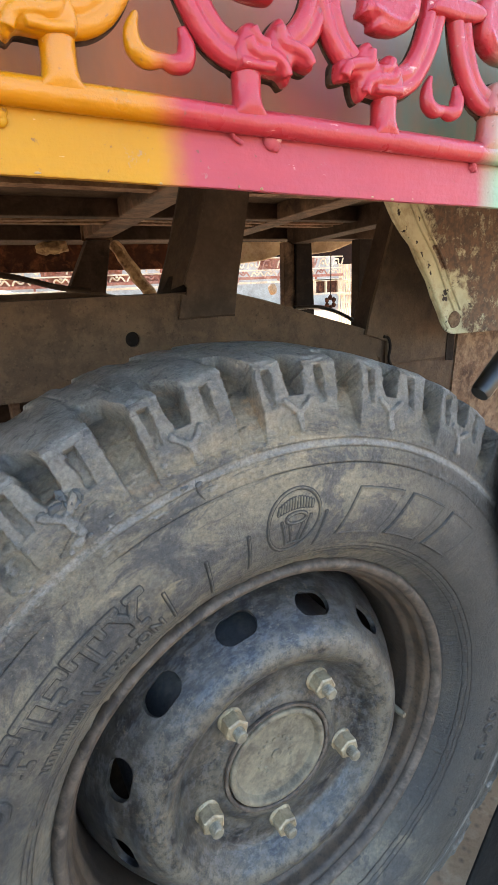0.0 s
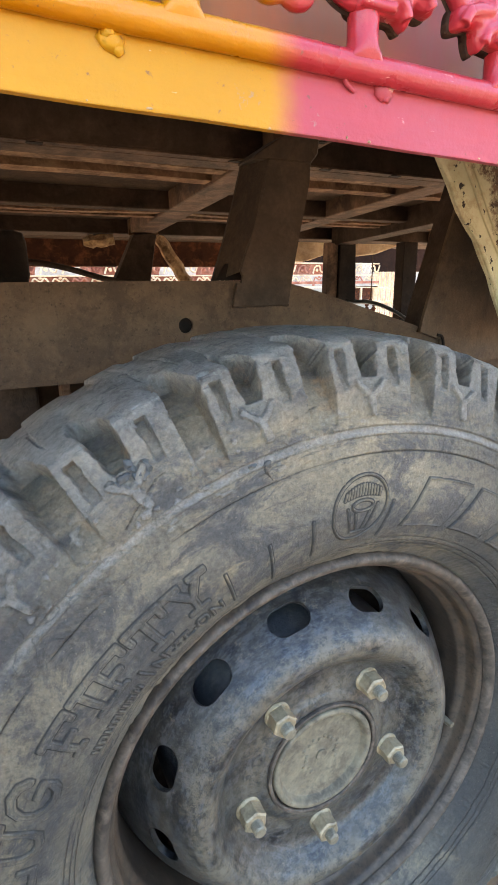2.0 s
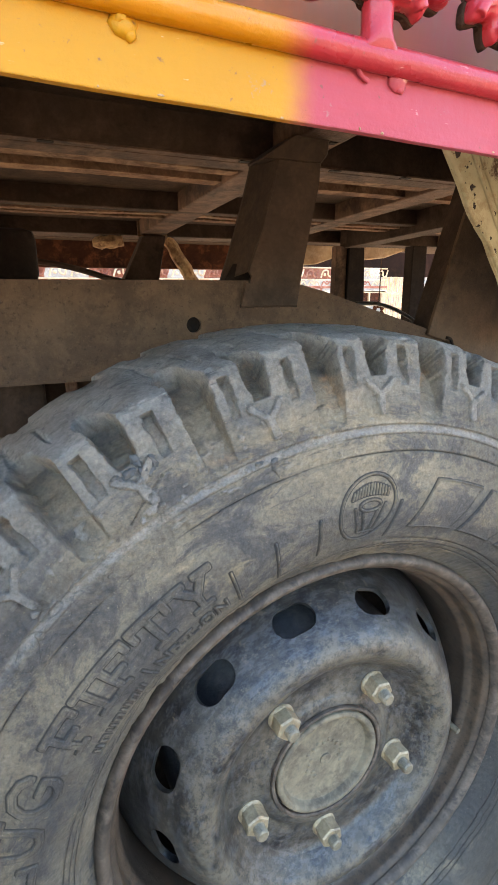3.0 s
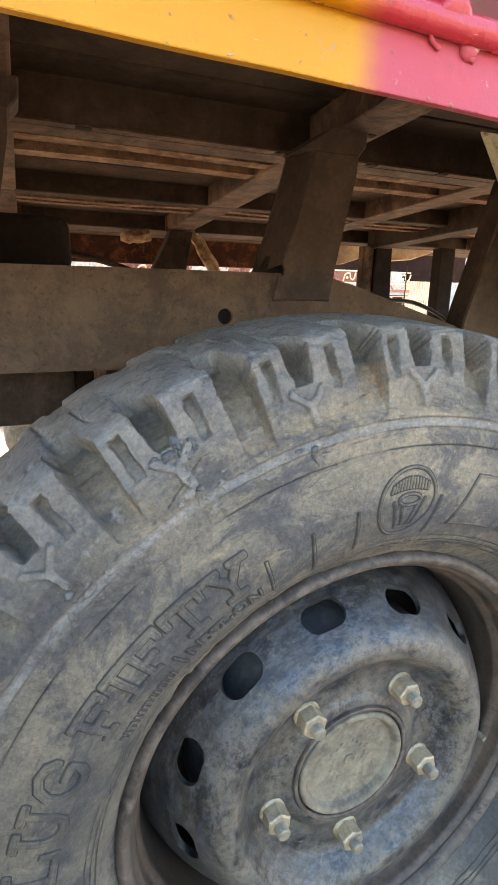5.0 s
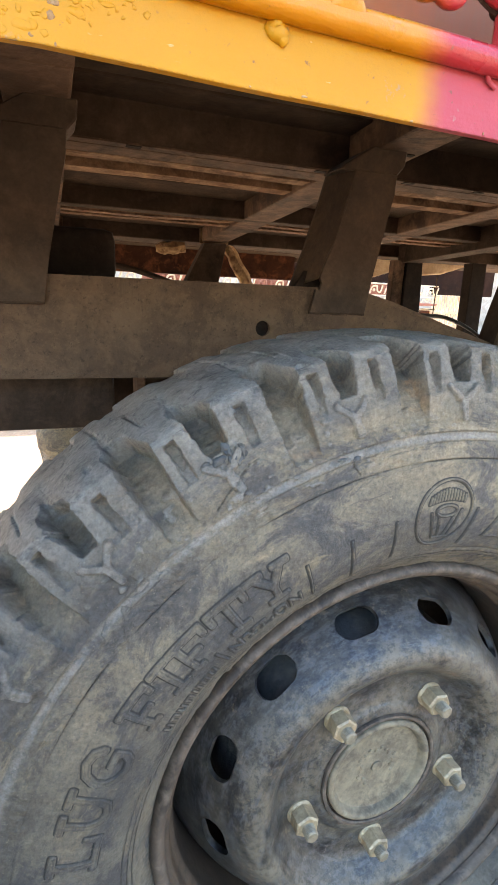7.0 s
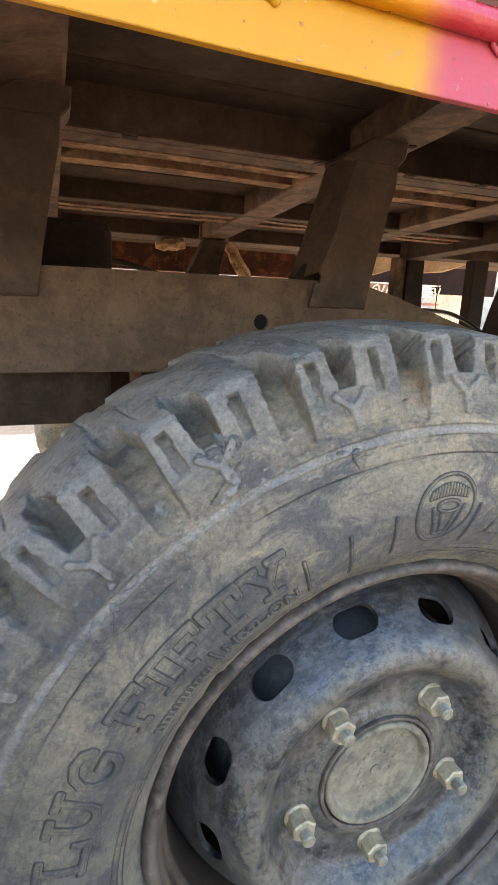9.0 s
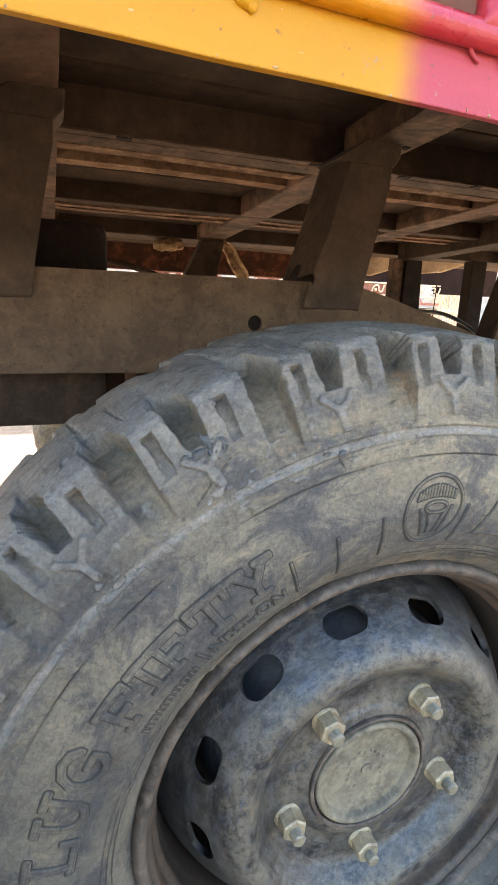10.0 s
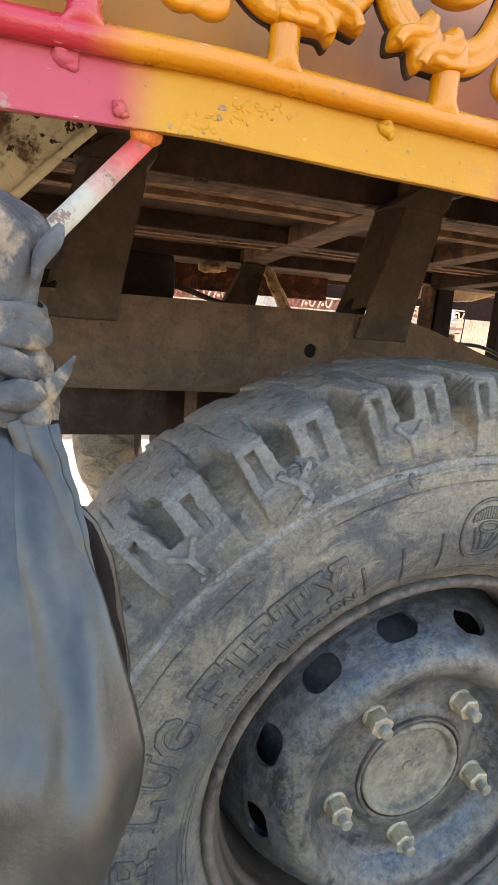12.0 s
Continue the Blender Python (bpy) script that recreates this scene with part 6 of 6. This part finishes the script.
part("loose_end", bm, M_KNOT, knot, "", True, 70)
for k, (path, w) in enumerate((
    ([(-0.3620, 0.833), (-0.3545, 0.8105), (-0.3465, 0.792), (-0.3410, 0.779)], 0.0042),
    ([(-0.3565, 0.833), (-0.3495, 0.8128), (-0.3435, 0.7965), (-0.3375, 0.776)], 0.0044),
    ([(-0.3510, 0.831), (-0.3445, 0.808), (-0.3395, 0.792), (-0.3355, 0.774)], 0.0036),
)):
    bm = bmesh.new()
    pts = curve_points([(x, -0.1660 - 0.0012 * (k % 2) - 0.0055 * i, z) for i, (x, z) in enumerate(path)], 6)
    add_tube(bm, pts, [w * (1 - 0.62 * (i / len(pts)) ** 1.5) for i in range(len(pts))], 10, 0.30)
    for v in bm.verts:
        v.co += 0.0009 * Vector((noise.noise(v.co * 110), noise.noise(v.co * 110 + Vector((5, 0, 0))), 0))
    part("tail", bm, M_FLAP, knot, "folded strip end", True, 70)


def right_edge(v):
    z = 0.80 - 0.77 * v
    xl = float(np.interp(v, [0, 0.08, 0.18, 0.3, 0.45, 0.6, 0.77, 0.9, 1.0], [0.280, 0.255, 0.249, 0.278, 0.325, 0.345, 0.332, 0.296, 0.265]))
    return xl, 0.62, -0.03, 0.02, z


build_flap("rubber_flap", "black rubber sheet hanging behind the wheel", 50, 24, right_edge, 2.0, 0.0, M_ROD)
bm = bmesh.new()
add_tube(bm, [(0.2300, -0.02, 0.786), (0.2325, -0.02, 0.788), (0.26, -0.018, 0.811), (0.32, -0.012, 0.855)], [0.0090, 0.0105, 0.011, 0.011], 14)
tagged(part("flap_rod", bm, M_FLAP, None, "", True, 50), "black rubber-covered rod above the flap", "rod")

guard = thing("mudguard_bracket", (0.50, 0.27, 0.79), "flaking cream-painted bracket with rust spots", "bracket", "mudguard brackets")
bm = plate([(0.288, 1.064), (0.308, 1.040), (0.331, 1.011), (0.341, 0.992), (0.352, 0.978), (0.372, 0.957), (0.388, 0.944), (0.402, 0.921), (0.425, 0.893), (0.437, 0.868), (0.455, 0.842), (0.462, 0.826), (0.472, 0.814), (0.488, 0.807), (0.85, 0.797), (0.85, 1.07)], 0.240, 0.005, 0.001)
part("plate", bm, M_CREAM, guard)
bm = bmesh.new()
add_tube(bm, curve_points([(0.294, 0.239, 1.060), (0.335, 0.239, 1.010), (0.356, 0.239, 0.977), (0.392, 0.239, 0.943), (0.429, 0.239, 0.892), (0.459, 0.239, 0.841), (0.476, 0.239, 0.818)], 5), 0.0035, 8)
part("rolled_lip", bm, M_CREAM, guard, "", True, 60)
for off in (0.026, 0.040):
    bm = bmesh.new()
    add_tube(bm, curve_points([(0.316 + off, 0.2395, 1.058), (0.350 + off, 0.2395, 1.010), (0.378 + off, 0.2395, 0.968), (0.412 + off, 0.2395, 0.925), (0.436 + off, 0.2395, 0.885), (0.462 + off, 0.2395, 0.845)], 5), 0.0026, 8)
    part("pressed_rib", bm, M_CREAM, guard, "", True, 60)
bm = lathe([(0.0, 0.0005), (0.009, 0.0), (0.0125, 0.0010), (0.0135, 0.003), (0.0, 0.004)], 20, Vector((0.489, 0.237, 0.830)))
part("bolt", bm, M_RUST, guard, "flat rusty bolt head", True)
guard_b = thing("mudguard_bracket", (-0.55, 0.27, 0.79), "flaking cream-painted bracket with rust spots", "bracket", "mudguard brackets")
part("plate", plate([(-0.322, 1.047), (-0.355, 1.015), (-0.412, 0.957), (-0.51, 0.85), (-0.90, 0.80), (-0.90, 1.06), (-0.340, 1.06)], 0.240, 0.005, 0.001), M_CREAM, guard_b)
bm = bmesh.new()
add_tube(bm, curve_points([(-0.324, 0.238, 1.047), (-0.357, 0.238, 1.015), (-0.414, 0.238, 0.957), (-0.512, 0.238, 0.85)], 6), 0.005, 8)
part("rolled_lip", bm, M_CREAM, guard_b, "", True, 60)
tagged(part("rusty_plate", plate([(0.618, 0.30), (1.40, 0.30), (1.40, 0.86), (0.640, 0.86), (0.628, 0.70)], 0.352, 0.006, 0.001), M_RUST), "heavily rusted steel plate behind the bracket", "steel plate")

# ---- far wheel and axle ----
far_wheel = thing("truck_wheel", (0.085, 1.55, 0), "dusty truck wheel on the far side of the axle", "wheel")
bm = lathe(smooth_profile([(0.23, -0.10), (0.30, -0.118), (0.36, -0.112), (0.405, -0.095), (0.43, -0.06), (0.436, 0.0), (0.43, 0.06), (0.405, 0.095), (0.36, 0.112), (0.23, 0.10)], 4), 96, Vector((0.085, 1.55, 0.42)))
for v in bm.verts:
    a = math.atan2(v.co.x - 0.085, v.co.z - 0.42)
    r = math.hypot(v.co.x - 0.085, v.co.z - 0.42)
    if r > 0.38 and math.sin(a * 24 + (4 if v.co.y > 1.55 else 0)) > 0.45:
        f = (r - 0.018) / r
        v.co.x, v.co.z = 0.085 + (v.co.x - 0.085) * f, 0.42 + (v.co.z - 0.42) * f
part("tyre", bm, M_FAR_RUBBER, far_wheel, "", True, 40)
part("rim", lathe([(0.232, 0.1), (0.2, 0.06), (0.2, -0.06), (0.232, -0.1)], 48, Vector((0.085, 1.55, 0.42))), M_DARK, far_wheel, "", True)
axle = bmesh.new()
add_tube(axle, [(0, 0.15, 0.42), (0, 0.5, 0.40), (0, 1.1, 0.40), (0, 1.5, 0.42)], 0.045, 14, 1.0, Vector((0, 0, 1)))
tagged(part("axle", axle, M_DARK, None, "", True, 50), "dark dusty truck axle between the wheels", "axle")

# ---- yard beyond ----
far_truck = thing("parked_truck", (1.5, 6.0, 0.4), "decorated truck parked across the sunny yard", "truck")
FY = 5.2
FX0, FX1 = -5.0, 4.2
part("body_side", box((FX0, FY + 0.06, 1.130), (FX1, FY + 0.16, 2.9), 0.0), M_SHADED, far_truck, "body side in brown darkened for shade")
part("tail_side", box((FX1, FY + 0.06, 1.035), (5.1, FY + 0.16, 2.9), 0.0), M_SHADED, far_truck, "tail side in brown darkened for shade")
part("panel", box((FX0, FY + 0.03, 0.915), (2.5, FY + 0.06, 0.994), 0.004), M_REDTRUCK, far_truck, "faded red skirt panel")
part("top_bar", box((FX0, FY - 0.005, 0.985), (FX1, FY + 0.03, 1.000), 0.004), M_CREAMTRUCK, far_truck, "cream bar over the scrolls")
part("sill", box((FX0, FY - 0.01, 0.893), (FX1, FY + 0.03, 0.924), 0.005), M_REDTRUCK, far_truck, "red sill bar")
part("lower_bar", box((FX0, FY - 0.01, 0.845), (FX1, FY + 0.02, 0.868), 0.004), M_CREAMTRUCK, far_truck, "cream lower bar")
for k in range(50):
    x = FX0 + 0.05 + 0.182 * k
    bm = bmesh.new()
    add_tube(bm, curve_points([(x, FY - 0.005, 0.924), (x + 0.03, FY - 0.005, 0.968), (x + 0.08, FY - 0.005, 0.940), (x + 0.12, FY - 0.005, 0.972), (x + 0.16, FY - 0.005, 0.926)], 4), 0.009, 6)
    lump(bm, (x + 0.08, FY - 0.005, 0.972), (0.018, 0.01, 0.012), k, 8)
    part("scroll", bm, (M_REDTRUCK, M_CREAMTRUCK, M_CREAMTRUCK)[k % 3], far_truck, "", True)
    if k % 3 == 0:
        part("upright", box((x, FY, 0.866), (x + 0.02, FY + 0.02, 0.895), 0.002), M_REDTRUCK, far_truck)
part("top_bar", box((FX0, FY - 0.005, 1.118), (FX1, FY + 0.03, 1.134), 0.004), M_CREAMTRUCK, far_truck, "cream bar over the upper scrolls")
for k in range(23):
    x = FX0 + 0.4 * k
    if k % 3 != 1:
        part("panel", box((x, FY + 0.03, 1.0), (x + 0.39, FY + 0.06, 1.118), 0.004), M_REDTRUCK, far_truck, "faded red upper panel")
for k in range(46):
    x = FX0 + 0.03 + 0.2 * k
    bm = bmesh.new()
    add_tube(bm, curve_points([(x, FY - 0.005, 1.012), (x + 0.03, FY - 0.005, 1.085), (x + 0.09, FY - 0.005, 1.095), (x + 0.10, FY - 0.005, 1.045), (x + 0.14, FY - 0.005, 1.030), (x + 0.17, FY - 0.005, 1.105)], 4), 0.010, 6)
    lump(bm, (x + 0.055, FY - 0.005, 1.050), (0.020, 0.01, 0.018), k, 8)
    part("scroll", bm, (M_CREAMTRUCK, M_REDTRUCK, M_CREAMTRUCK)[k % 3], far_truck, "", True)
crate = part("side_box", box((3.78, FY + 0.02, 0.69), (4.16, FY + 0.30, 0.86), 0.01), M_RUSTWOOD, far_truck, "brown side box in a pale frame")
for lo, hi in (((3.76, FY - 0.01, 0.84), (4.18, FY + 0.02, 0.865)), ((3.76, FY - 0.01, 0.68), (4.18, FY + 0.02, 0.70)), ((3.76, FY - 0.01, 0.70), (3.785, FY + 0.02, 0.84)), ((4.12, FY - 0.01, 0.70), (4.18, FY + 0.02, 0.84)), ((3.93, FY - 0.01, 0.70), (3.95, FY + 0.02, 0.84))):
    part("frame_bar", box(lo, hi, 0.003), M_CREAMTRUCK, crate)
bm = bmesh.new()
lump(bm, (3.16, FY, 0.775), (0.055, 0.05, 0.065), 3.0, 14)
part("hanging_tassel", bm, M_BARE, far_truck, "ochre tassel hanging below the sill", True)
for x in (-3.0, 0.2):
    tw = lathe(smooth_profile([(0.0, -0.05), (0.22, -0.05), (0.24, -0.10), (0.40, -0.10), (0.44, -0.05), (0.44, 0.1), (0.0, 0.1)], 3), 40, Vector((x, FY + 0.3, 0.42)))
    part("wheel", tw, M_FAR_RUBBER, far_truck, "dusty tyre", True, 50)
boundary = thing("boundary_wall", (0, 14, 0), "pale lime-washed wall in strong sun", "wall", kind="structure")
part("wall_face", box((-30, 13.9, 0), (40, 14.2, 3.2), 0.0), M_WHITE, boundary)

# ---- lit pieces on the far side ----
# sunlight on these far beams is put into the pale cream colour
for x0, x1, z0, z1 in ((0.72, 1.02, 0.958, 1.035), (1.03, 1.32, 0.985, 1.040)):
    bm = plate([(x0, z0), (x0 + (x1 - x0) * 0.35, z0 + 0.010), (x0 + (x1 - x0) * 0.7, z0 + 0.045), (x1, z0 + 0.052), (x1, z1 + 0.04), (x0, z1 + 0.04)], 1.40, 0.05, 0.003)
    tagged(part("bed_corbel", bm, M_CREAMTRUCK), "curved corbel under the far bed edge, its cream lightened for sunlight", "corbel", "far corbels")
chain_flower = thing("hanging_flower", (1.289, 1.62, 0.80), "small dark metal flower hanging on a wire", "ornament")
bm = bmesh.new()
add_tube(bm, [(1.289, 1.62, 1.03), (1.291, 1.62, 0.93), (1.289, 1.62, 0.812)], 0.0025, 6)
part("wire", bm, M_DARK, chain_flower)
for k in range(6):
    bm = bmesh.new()
    a = radians(60 * k)
    lump(bm, (1.289 + 0.022 * math.sin(a), 1.62, 0.789 + 0.022 * math.cos(a)), (0.012, 0.005, 0.012), k, 10)
    part("petal", bm, M_RUSTWOOD, chain_flower, "", True, 60)
gate = thing("yard_gate", (5.05, 6.0, 0.0), "pale barred yard gate in the sun", "gate")
for k in range(13):
    part("gate_bar", box((4.78 + 0.045 * k, 6.0, -0.01), (4.795 + 0.045 * k, 6.02, 1.15), 0.002), M_CREAMTRUCK, gate)
for z in (0.62, 0.80, 1.10):
    part("gate_rail", box((4.76, 5.99, z), (5.36, 6.03, z + 0.03), 0.004), M_CREAMTRUCK, gate)
